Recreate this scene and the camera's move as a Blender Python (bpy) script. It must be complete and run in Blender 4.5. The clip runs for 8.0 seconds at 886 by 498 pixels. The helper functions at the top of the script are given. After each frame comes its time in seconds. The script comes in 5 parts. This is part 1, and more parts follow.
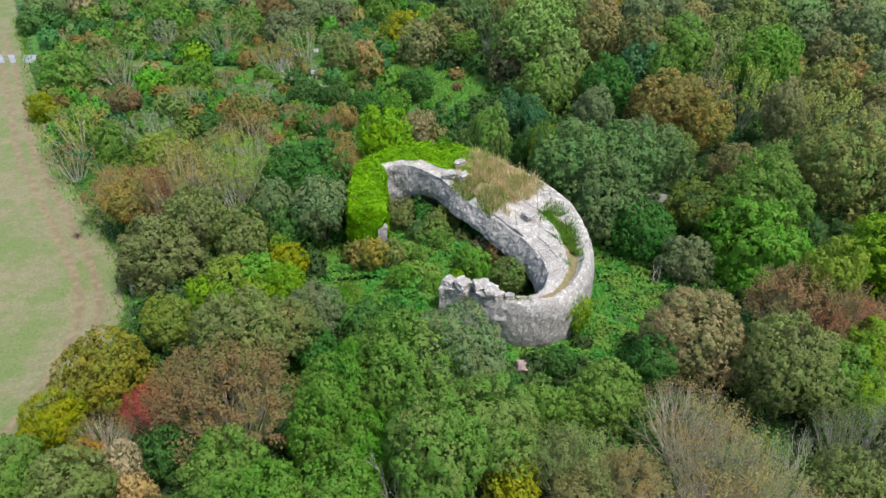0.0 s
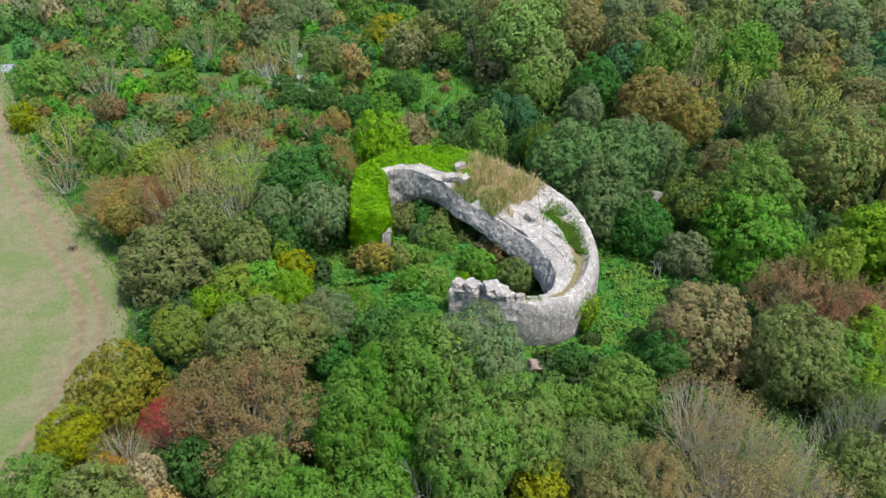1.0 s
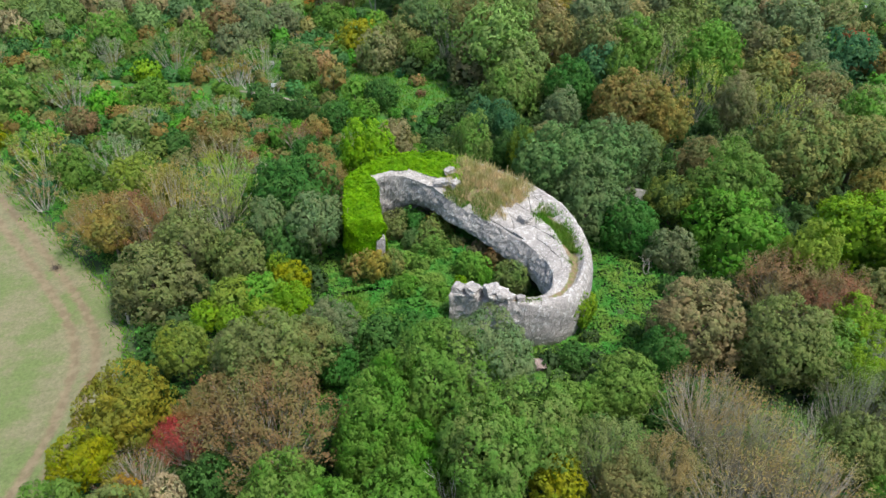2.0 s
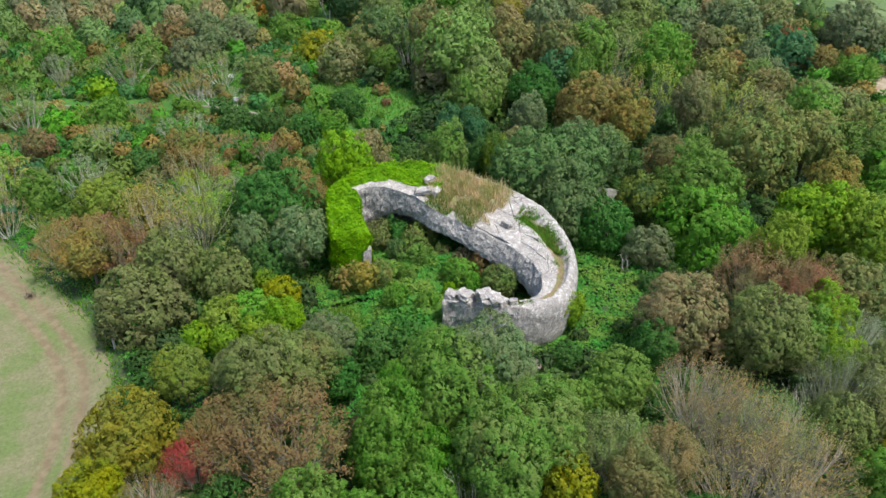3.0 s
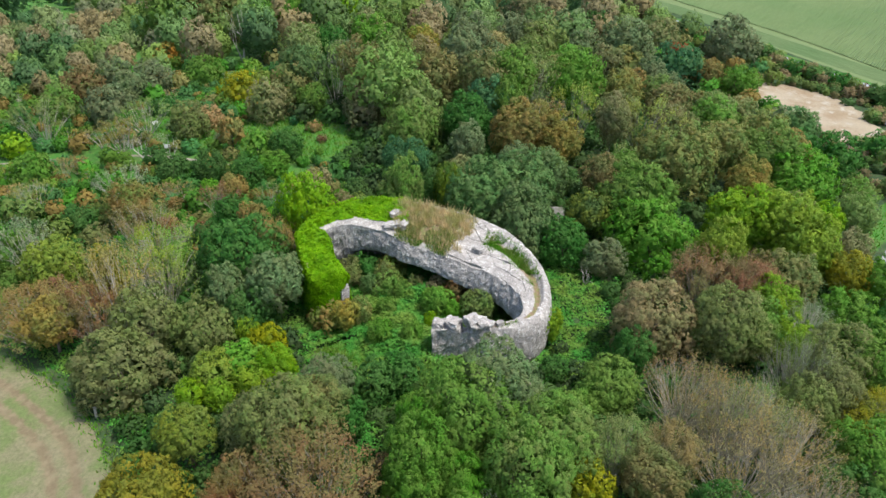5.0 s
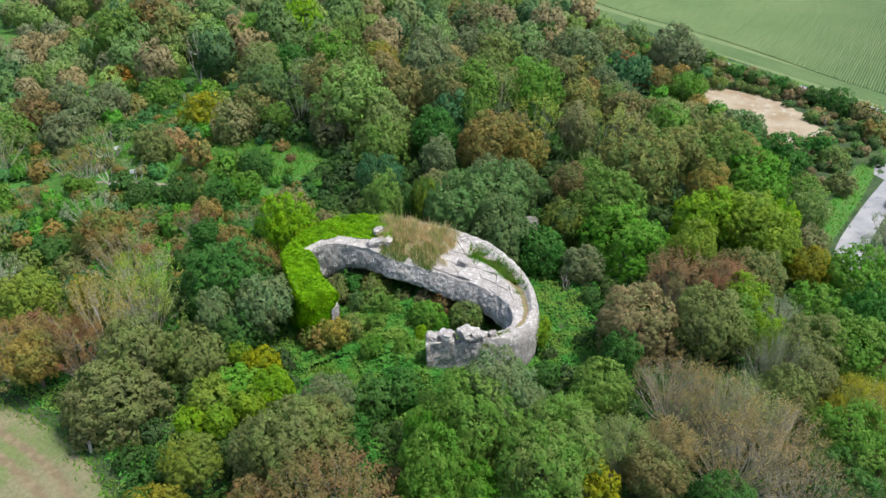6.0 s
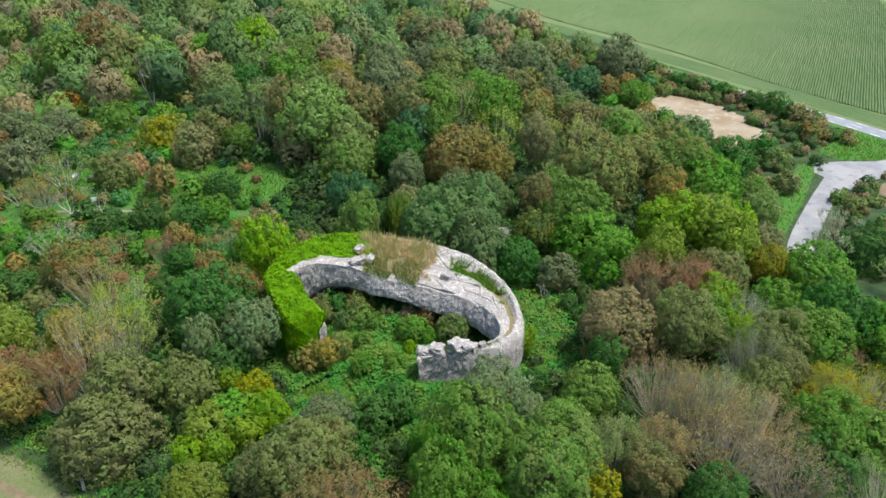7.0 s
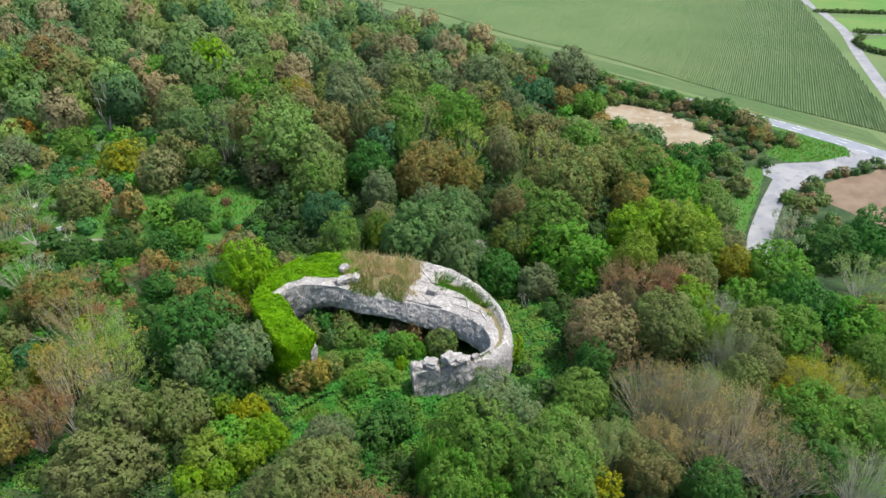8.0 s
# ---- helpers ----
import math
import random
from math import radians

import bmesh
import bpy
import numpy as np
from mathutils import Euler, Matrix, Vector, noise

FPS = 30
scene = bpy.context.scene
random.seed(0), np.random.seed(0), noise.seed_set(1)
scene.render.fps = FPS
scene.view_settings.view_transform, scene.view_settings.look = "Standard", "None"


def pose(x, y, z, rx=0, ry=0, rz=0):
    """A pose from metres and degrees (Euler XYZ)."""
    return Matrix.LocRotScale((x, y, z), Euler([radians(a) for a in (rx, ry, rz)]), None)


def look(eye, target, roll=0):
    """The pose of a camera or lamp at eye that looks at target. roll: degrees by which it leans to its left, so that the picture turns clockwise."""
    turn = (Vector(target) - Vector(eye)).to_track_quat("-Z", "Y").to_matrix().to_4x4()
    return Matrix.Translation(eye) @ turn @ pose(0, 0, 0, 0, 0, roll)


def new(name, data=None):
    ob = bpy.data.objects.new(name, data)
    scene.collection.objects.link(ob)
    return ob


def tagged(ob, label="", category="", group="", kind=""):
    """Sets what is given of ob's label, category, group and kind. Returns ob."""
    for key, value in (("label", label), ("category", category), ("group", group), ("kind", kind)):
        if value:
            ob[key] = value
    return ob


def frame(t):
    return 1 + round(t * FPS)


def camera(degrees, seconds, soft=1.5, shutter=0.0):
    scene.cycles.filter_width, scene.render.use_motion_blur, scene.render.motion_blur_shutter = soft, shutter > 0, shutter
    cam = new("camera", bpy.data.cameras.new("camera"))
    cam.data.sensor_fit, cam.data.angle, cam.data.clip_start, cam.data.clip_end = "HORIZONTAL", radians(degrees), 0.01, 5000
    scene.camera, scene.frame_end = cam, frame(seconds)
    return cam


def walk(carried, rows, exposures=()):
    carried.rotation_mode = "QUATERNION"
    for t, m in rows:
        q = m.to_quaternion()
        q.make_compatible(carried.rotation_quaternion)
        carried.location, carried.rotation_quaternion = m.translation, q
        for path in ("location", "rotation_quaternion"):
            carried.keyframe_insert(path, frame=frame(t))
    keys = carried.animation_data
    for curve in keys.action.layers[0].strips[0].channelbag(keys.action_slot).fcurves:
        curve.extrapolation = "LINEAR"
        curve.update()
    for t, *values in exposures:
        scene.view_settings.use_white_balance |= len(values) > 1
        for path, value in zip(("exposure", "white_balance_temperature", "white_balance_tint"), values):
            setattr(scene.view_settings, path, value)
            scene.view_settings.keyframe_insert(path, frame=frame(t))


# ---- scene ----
cam = camera(65.2, 8.0, soft=1.5)
METRES, EYE, TILT, LEAN, TURN = 40.0, 54.0, -34.34, 0.0, 0.0
ROWS = [
    (0.0, 0.0, 0.0, 0.0, 0.0, 0.0, -0.0),
    (0.5, -0.0508, -0.0074, 0.0041, -1.26, -0.01, 0.85),
    (1.0, -0.1045, -0.0156, 0.0106, -2.41, -0.06, 1.65),
    (1.5, -0.1564, -0.0248, 0.019, -3.82, -0.14, 2.62),
    (3.0, -0.3356, -0.0515, 0.0563, -10.04, -0.37, 6.72),
    (3.5, -0.3967, -0.0579, 0.0722, -12.05, -0.22, 8.06),
    (4.0, -0.4585, -0.0633, 0.0893, -14.19, -0.11, 9.43),
    (4.5, -0.5206, -0.0667, 0.1065, -16.37, -0.03, 10.77),
    (6.0, -0.7073, -0.0717, 0.1689, -22.89, -0.24, 14.84),
    (6.5, -0.7687, -0.0681, 0.192, -25.12, -0.41, 16.15),
    (7.0, -0.8301, -0.062, 0.2171, -27.58, -0.68, 17.55),
    (7.5, -0.8908, -0.0539, 0.2444, -29.83, -0.92, 18.77),
    (8.0, -0.9499, -0.0438, 0.2736, -32.11, -1.24, 19.99),
]
EXPOSURE = 0.81
walk(cam, [(t, pose(0, 0, EYE, TILT, LEAN, TURN) @ pose(METRES * x, METRES * y, METRES * z, 90 + pitch, roll, yaw)) for t, x, y, z, yaw, pitch, roll in ROWS],
     [(0.0, EXPOSURE), (8.0, EXPOSURE)])

# ---- light: a bright veiled sky with a wide soft sun ----
SUN_ELEVATION, SUN_AZIMUTH = 66.0, 125.0
world = bpy.data.worlds.new("sky")
scene.world = world
world.use_nodes = True
wn, wl = world.node_tree.nodes, world.node_tree.links
sky = wn.new("ShaderNodeTexSky")
sky.sky_type = "NISHITA"
sky.sun_disc = False
sky.sun_elevation, sky.sun_rotation = radians(SUN_ELEVATION), radians(SUN_AZIMUTH)
sky.air_density, sky.dust_density, sky.ozone_density = 1.0, 2.2, 1.4
wn["Background"].inputs["Strength"].default_value = 0.143
wl.new(sky.outputs["Color"], wn["Background"].inputs["Color"])
lamp = bpy.data.lights.new("sun", "SUN")
lamp.energy, lamp.angle, lamp.color = 3.0, radians(10), (1.0, 0.97, 0.92)
sun = new("sun", lamp)
az, el = radians(SUN_AZIMUTH), radians(SUN_ELEVATION)
sun.matrix_world = look((0, 0, 200), (-200 * math.sin(az) * math.cos(el), -200 * math.cos(az) * math.cos(el), 200 - 200 * math.sin(el)))


# ---- materials ----
class Nodes:
    """A short way to write node trees."""

    def __init__(self, name):
        self.m = bpy.data.materials.new(name)
        self.m.use_nodes = True
        self.n, self.l = self.m.node_tree.nodes, self.m.node_tree.links
        self.b = self.n["Principled BSDF"]
        self.b.inputs["Specular IOR Level"].default_value = 0.25
        self.out = self.n["Material Output"]

    def put(self, value, socket):
        if isinstance(value, bpy.types.NodeSocket):
            self.l.new(value, socket)
        elif isinstance(value, tuple) and len(value) == 3 and socket.type == "RGBA":
            socket.default_value = (*value, 1)
        else:
            socket.default_value = value

    def noise(self, scale, detail=4.0, rough=0.55, vec=None, stretch=None):
        v = vec or self.position()
        if stretch:
            mp = self.n.new("ShaderNodeMapping")
            self.l.new(v, mp.inputs["Vector"])
            mp.inputs["Scale"].default_value = stretch
            v = mp.outputs[0]
        t = self.n.new("ShaderNodeTexNoise")
        t.inputs["Scale"].default_value, t.inputs["Detail"].default_value, t.inputs["Roughness"].default_value = scale, detail, rough
        self.l.new(v, t.inputs["Vector"])
        return t.outputs["Fac"]

    def position(self):
        return self.n.new("ShaderNodeNewGeometry").outputs["Position"]

    def island(self):
        return self.n.new("ShaderNodeNewGeometry").outputs["Random Per Island"]

    def attribute(self, name, colour=False):
        a = self.n.new("ShaderNodeAttribute")
        a.attribute_name = name
        return a.outputs["Color" if colour else "Fac"]

    def ramp(self, value, low, high):
        r = self.n.new("ShaderNodeMapRange")
        r.interpolation_type = "SMOOTHSTEP"
        self.put(value, r.inputs["Value"])
        r.inputs["From Min"].default_value, r.inputs["From Max"].default_value = low, high
        return r.outputs["Result"]

    def mix(self, fac, a, b, blend="MIX"):
        x = self.n.new("ShaderNodeMix")
        x.data_type, x.blend_type = "RGBA", blend
        self.put(fac, x.inputs["Factor"])
        self.put(a, x.inputs[6])
        self.put(b, x.inputs[7])
        return x.outputs[2]

    def math(self, op, a, b=0.0):
        x = self.n.new("ShaderNodeMath")
        x.operation = op
        self.put(a, x.inputs[0])
        self.put(b, x.inputs[1])
        return x.outputs[0]

    def gain(self, colour, value):
        """The colour times a value."""
        x = self.n.new("ShaderNodeVectorMath")
        x.operation = "SCALE"
        self.put(colour, x.inputs[0])
        self.put(value, x.inputs["Scale"])
        return x.outputs[0]

    def voronoi(self, scale, feature="DISTANCE_TO_EDGE", vec=None):
        t = self.n.new("ShaderNodeTexVoronoi")
        t.feature = feature
        t.inputs["Scale"].default_value = scale
        self.l.new(vec or self.position(), t.inputs["Vector"])
        return t.outputs["Distance"]

    def bump(self, height, strength, distance=0.1):
        x = self.n.new("ShaderNodeBump")
        x.inputs["Strength"].default_value, x.inputs["Distance"].default_value = strength, distance
        self.l.new(height, x.inputs["Height"])
        self.l.new(x.outputs[0], self.b.inputs["Normal"])

    def done(self, colour, rough=0.9):
        self.put(colour, self.b.inputs["Base Color"])
        self.put(rough, self.b.inputs["Roughness"])
        return self.m


def earth(name, a, b, scale=0.4, fine=6.0, bump=0.4, c=None):
    """Soil, sand, asphalt and the like: two colours mixed at a coarse scale, grain at a fine one."""
    k = Nodes(name)
    col = k.mix(k.ramp(k.noise(scale), 0.35, 0.65), a, b)
    if c:
        col = k.mix(k.ramp(k.noise(scale * 3.1, 6), 0.52, 0.7), col, c)
    grain = k.noise(fine, 6, 0.7)
    col = k.gain(col, k.math("ADD", k.math("MULTIPLY", grain, 0.7), 0.65))
    k.bump(grain, bump)
    return k.done(col)


def foliage(name, a, b, tint=False, patch=0.35):
    """Leaves: two colours in patches over the crown with greener sprays between, each leaf a little different, some light through them."""
    k = Nodes(name)
    info = k.n.new("ShaderNodeObjectInfo")
    spray = tuple(0.5 * (p + q) * f for p, q, f in zip(a, b, (0.62, 1.02, 0.85)))
    col = k.mix(k.ramp(k.noise(patch, 3), 0.38, 0.64), a, b)
    col = k.mix(k.math("MULTIPLY", k.ramp(k.noise(0.95, 4, 0.6), 0.47, 0.66), 0.4), col, spray)
    if tint:
        col = k.mix(0.8, col, k.attribute("tint", True))
    leaf = k.island()
    hue = k.n.new("ShaderNodeHueSaturation")
    k.put(k.math("ADD", 0.482, k.math("MULTIPLY", info.outputs["Random"], 0.03)), hue.inputs["Hue"])
    value = k.math("ADD", k.math("MULTIPLY", leaf, 0.20), k.math("ADD", 0.63, k.math("MULTIPLY", info.outputs["Random"], 0.30)))
    value = k.math("ADD", value, k.math("ADD", k.math("MULTIPLY", k.noise(1.1, 2), 0.52), k.math("MULTIPLY", k.noise(8.0, 3), 0.44)))
    k.put(value, hue.inputs["Value"])
    k.put(k.math("ADD", 1.02, k.math("MULTIPLY", info.outputs["Random"], 0.14)), hue.inputs["Saturation"])
    k.put(col, hue.inputs["Color"])
    col = hue.outputs["Color"]
    k.b.inputs["Specular IOR Level"].default_value = 0.22
    k.done(col, 0.72)
    tr = k.n.new("ShaderNodeBsdfTranslucent")
    k.put(col, tr.inputs["Color"])
    mx = k.n.new("ShaderNodeMixShader")
    mx.inputs[0].default_value = 0.38
    k.l.new(k.b.outputs[0], mx.inputs[1])
    k.l.new(tr.outputs[0], mx.inputs[2])
    k.l.new(mx.outputs[0], k.out.inputs["Surface"])
    return k.m


def field_colour(k):
    """The stubble field's own colour, shared by the field and the edges of its track."""
    straw = k.mix(k.ramp(k.noise(0.5, 5), 0.3, 0.7), (0.19, 0.172, 0.10), (0.158, 0.158, 0.08))
    col = k.mix(k.math("MULTIPLY", k.ramp(k.noise(0.13, 8, 0.68), 0.43, 0.60), 0.85), straw, (0.108, 0.155, 0.046))
    blades = k.noise(2.6, 8, 0.75)
    return k.gain(col, k.math("ADD", 0.25, k.math("MULTIPLY", blades, 1.35))), blades


def ground_material():
    k = Nodes("ground")
    field, blades = field_colour(k)
    # woodland floor toned dark so the gaps' shade sits in its colour
    dim_floor = k.mix(k.ramp(k.noise(0.35, 5), 0.4, 0.62), (0.022, 0.055, 0.018), (0.045, 0.08, 0.024))
    floor = k.mix(k.ramp(k.noise(1.7, 6, 0.7), 0.5, 0.68), dim_floor, (0.05, 0.042, 0.026))
    lawn = k.mix(k.ramp(k.noise(0.6, 6), 0.4, 0.65), (0.045, 0.15, 0.02), (0.072, 0.142, 0.028))
    lawn = k.gain(lawn, k.math("ADD", 0.6, k.math("MULTIPLY", blades, 0.8)))
    soil = k.mix(k.ramp(k.noise(0.8, 6), 0.4, 0.62), (0.19, 0.125, 0.075), (0.14, 0.09, 0.055))
    far = k.mix(k.ramp(k.noise(0.02, 4), 0.42, 0.6), (0.095, 0.15, 0.05), (0.125, 0.172, 0.066))
    edge = k.math("MULTIPLY", k.math("SUBTRACT", k.noise(0.9, 6), 0.5), 0.7)
    col = k.mix(k.ramp(k.math("ADD", k.attribute("field"), edge), 0.4, 0.6), floor, field)
    col = k.mix(k.ramp(k.math("ADD", k.attribute("lawn"), edge), 0.4, 0.6), col, lawn)
    col = k.mix(k.ramp(k.math("ADD", k.attribute("soil"), edge), 0.4, 0.6), col, soil)
    col = k.mix(k.ramp(k.attribute("far"), 0.3, 0.7), col, far)
    k.bump(blades, 0.5, 0.15)
    return k.done(col, 0.95)


def track_material():
    k = Nodes("dirt_track")
    field, blades = field_colour(k)
    clay = k.mix(k.ramp(k.noise(0.8, 6), 0.36, 0.62), (0.19, 0.155, 0.092), (0.148, 0.118, 0.068))
    clay = k.gain(clay, k.math("ADD", 0.7, k.math("MULTIPLY", blades, 0.6)))
    wear = k.math("ADD", k.attribute("wear"), k.math("MULTIPLY", k.math("SUBTRACT", k.noise(1.1, 6, 0.65), 0.5), 1.1))
    col = k.mix(k.ramp(wear, 0.25, 0.75), field, clay)
    k.bump(blades, 0.5, 0.12)
    return k.done(col, 0.95)


def concrete_material():
    """Weathered war-time concrete: pale and blotched, with lichen flecks, dark runs and cracks, and soil where the mask
    says so. The face mask darkens it with stain and painted shade.
    """
    k = Nodes("weathered_concrete")
    pos = k.position()
    col = k.mix(k.ramp(k.noise(0.45, 5), 0.35, 0.65), (0.395, 0.368, 0.335), (0.305, 0.282, 0.257))
    col = k.mix(k.math("MULTIPLY", k.ramp(k.noise(1.0, 8, 0.72), 0.46, 0.62), 0.5), col, (0.20, 0.187, 0.172))
    runs = k.noise(1.3, 6, 0.7, stretch=(1.0, 1.0, 0.22))
    col = k.mix(k.math("MULTIPLY", k.ramp(runs, 0.52, 0.70), 0.62), col, (0.135, 0.128, 0.122))
    # darker blotches on inner faces, hollow and outer foot: stain with shade painted in
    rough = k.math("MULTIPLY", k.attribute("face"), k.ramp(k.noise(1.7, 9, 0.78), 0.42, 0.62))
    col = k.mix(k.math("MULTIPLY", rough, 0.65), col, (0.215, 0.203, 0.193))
    crack = k.voronoi(0.42, vec=k.mix(0.16, pos, k.n.new("ShaderNodeTexNoise").outputs["Color"], "ADD"))
    col = k.mix(k.math("MULTIPLY", k.math("SUBTRACT", 1.0, k.ramp(crack, 0.0, 0.018)), k.ramp(k.noise(0.31, 4), 0.46, 0.58)), col, (0.15, 0.135, 0.115))
    boards = k.noise(1.0, 3, 0.5, stretch=(0.15, 0.15, 5.0))
    col = k.mix(k.math("MULTIPLY", k.ramp(boards, 0.55, 0.68), 0.25), col, (0.19, 0.18, 0.17))
    col = k.mix(k.math("MULTIPLY", k.ramp(k.noise(1.9, 9, 0.8), 0.53, 0.60), 0.8), col, (0.60, 0.585, 0.55))
    col = k.mix(k.math("MULTIPLY", k.ramp(k.noise(4.4, 8, 0.75, vec=k.gain(pos, 1.13)), 0.60, 0.68), 0.8), col, (0.10, 0.095, 0.088))
    dirt = k.ramp(k.math("ADD", k.attribute("dirt"), k.math("MULTIPLY", k.math("SUBTRACT", k.noise(1.1, 6, 0.7), 0.5), 1.2)), 0.35, 0.75)
    col = k.mix(dirt, col, k.mix(k.ramp(k.noise(1.6, 5), 0.42, 0.6), (0.21, 0.15, 0.09), (0.16, 0.17, 0.06)))
    grain = k.noise(3.5, 10, 0.78)
    col = k.gain(col, k.math("ADD", 0.55, k.math("MULTIPLY", grain, 0.9)))
    k.bump(grain, 1.0, 0.18)
    return k.done(col, 0.92)


GROUND, TRACK, CONCRETE = ground_material(), track_material(), concrete_material()
RUBBLE = earth("reddish_rubble", (0.25, 0.19, 0.165), (0.16, 0.125, 0.11), 0.9, 5, 0.5, (0.34, 0.31, 0.29))
MOSSY = earth("mossy_concrete", (0.17, 0.165, 0.16), (0.085, 0.095, 0.06), 0.7, 5, 0.5, (0.25, 0.24, 0.235))
ASPHALT = earth("asphalt", (0.205, 0.222, 0.245), (0.25, 0.265, 0.285), 0.5, 9, 0.15)
GRAVEL = earth("pale_gravel", (0.29, 0.287, 0.28), (0.215, 0.218, 0.225), 0.16, 5, 0.3, (0.185, 0.192, 0.21))
SAND = earth("sandy_earth", (0.30, 0.25, 0.172), (0.232, 0.172, 0.104), 0.13, 2.5, 0.4, (0.345, 0.312, 0.245))
TILTH = earth("tilled_soil", (0.20, 0.145, 0.095), (0.155, 0.11, 0.072), 0.3, 3.0, 0.5)
EARTHPATH = earth("trodden_earth", (0.22, 0.20, 0.16), (0.13, 0.13, 0.08), 0.5, 5, 0.3)
WHITE = earth("white_paint", (0.8, 0.8, 0.78), (0.7, 0.7, 0.68), 1.0, 9, 0.1)
BARK = earth("brown_bark", (0.10, 0.08, 0.06), (0.16, 0.13, 0.10), 2.0, 14, 0.6)
TWIG = earth("grey_twigs", (0.44, 0.41, 0.35), (0.31, 0.285, 0.225), 0.6, 9, 0.3)
DEADWOOD = earth("bleached_wood", (0.46, 0.43, 0.38), (0.33, 0.30, 0.26), 1.0, 9, 0.3)
STRAW = foliage("dry_grass", (0.46, 0.37, 0.20), (0.27, 0.265, 0.10), patch=0.5)
TURF = foliage("green_grass", (0.07, 0.20, 0.022), (0.12, 0.19, 0.04), patch=0.6)
PASTURE = earth("pasture", (0.08, 0.185, 0.032), (0.12, 0.195, 0.045), 0.05, 0.8, 0.1)
IVY = foliage("ivy_leaves", (0.125, 0.30, 0.008), (0.085, 0.22, 0.010), patch=0.3)
BRAMBLE = foliage("bramble_leaves", (0.045, 0.20, 0.036), (0.12, 0.215, 0.042), patch=0.30)
MAIZE = earth("maize_leaves", (0.088, 0.148, 0.052), (0.11, 0.162, 0.062), 0.03, 1.2, 0.0)
FARWOOD = foliage("far_leaves", (0.13, 0.14, 0.05), (0.09, 0.15, 0.04), tint=True, patch=0.15)

PALETTES = {}


def greener(c):
    """Leaves keep some green under their autumn tints."""
    return (c[0] * 1.12, c[1] * 1.38, c[2] * 1.34) if c[1] > c[0] else (c[0] * 0.96, c[1] * 1.22, c[2] * 1.1)


def palette(key, words, a, b):
    PALETTES[key] = (words, foliage(key + "_leaves", greener(a), greener(b)))


palette("green", "mid-green", (0.068, 0.12, 0.022), (0.094, 0.128, 0.030))
palette("bright", "fresh bright green", (0.082, 0.15, 0.028), (0.112, 0.165, 0.033))
palette("dark", "dark green", (0.036, 0.078, 0.019), (0.052, 0.088, 0.024))
palette("bluegreen", "bluish dark green", (0.040, 0.088, 0.042), (0.05, 0.096, 0.036))
palette("olive", "olive-green browning", (0.122, 0.126, 0.042), (0.125, 0.11, 0.048))
palette("olivegreen", "olive-green", (0.085, 0.135, 0.03), (0.11, 0.12, 0.038))
palette("greygreen", "grey-green", (0.066, 0.098, 0.036), (0.092, 0.11, 0.043))
palette("greyolive", "greyish olive", (0.10, 0.115, 0.055), (0.135, 0.125, 0.065))
palette("brown", "brown autumn", (0.19, 0.13, 0.055), (0.12, 0.115, 0.045))
palette("brownolive", "brown-tipped olive", (0.175, 0.13, 0.055), (0.10, 0.115, 0.04))
palette("brownpale", "pale brown", (0.20, 0.15, 0.08), (0.12, 0.12, 0.05))
palette("orangebrown", "orange-brown", (0.235, 0.142, 0.05), (0.15, 0.128, 0.042))
palette("rust", "rust-coloured", (0.225, 0.118, 0.058), (0.145, 0.118, 0.048))
palette("rustolive", "rusty olive", (0.20, 0.11, 0.045), (0.11, 0.125, 0.035))
palette("redbrown", "reddish brown", (0.16, 0.082, 0.045), (0.135, 0.095, 0.042))
palette("redrust", "dark red-rust", (0.215, 0.088, 0.05), (0.15, 0.105, 0.05))
palette("red", "crimson autumn", (0.30, 0.055, 0.045), (0.20, 0.07, 0.045))
palette("red2", "red autumn", (0.26, 0.055, 0.035), (0.2, 0.08, 0.04))
palette("orange", "orange autumn", (0.30, 0.13, 0.03), (0.18, 0.14, 0.04))
palette("pink", "pale pinkish fading", (0.36, 0.24, 0.17), (0.28, 0.18, 0.12))
palette("salmon", "salmon-pink fading", (0.36, 0.19, 0.11), (0.28, 0.17, 0.09))
palette("pinkbrown", "pinkish brown", (0.22, 0.15, 0.09), (0.16, 0.12, 0.06))
palette("yellow", "yellowing", (0.205, 0.158, 0.016), (0.138, 0.132, 0.022))
palette("yellowolive", "yellowish olive", (0.15, 0.145, 0.028), (0.115, 0.13, 0.034))
palette("gold", "golden-yellow", (0.205, 0.155, 0.02), (0.145, 0.135, 0.026))
palette("yg", "yellow-green", (0.138, 0.165, 0.024), (0.112, 0.15, 0.026))
palette("darkyg", "yellow-tinged dark green", (0.11, 0.125, 0.02), (0.05, 0.085, 0.025))
palette("taupe", "pale greyish brown", (0.235, 0.152, 0.082), (0.165, 0.132, 0.06))
palette("pale", "pale green", (0.135, 0.145, 0.055), (0.115, 0.138, 0.042))
palette("bare", "half-bare greyish brown", (0.255, 0.15, 0.066), (0.185, 0.14, 0.058))
palette("barebrown", "half-bare brown", (0.21, 0.135, 0.06), (0.16, 0.12, 0.06))
palette("bareolive", "half-bare olive", (0.135, 0.14, 0.05), (0.10, 0.13, 0.04))
palette("bareyg", "half-bare yellow-green", (0.20, 0.18, 0.04), (0.12, 0.16, 0.04))
palette("grey2", "half-bare grey", (0.19, 0.17, 0.12), (0.13, 0.15, 0.07))
palette("grey", "bleached grey", (0.2, 0.18, 0.15), (0.2, 0.18, 0.15))


# ---- helpers for meshes ----
def smooth(a, b, x):
    u = np.clip((np.asarray(x, float) - a) / (b - a), 0, 1)
    return u * u * (3 - 2 * u)


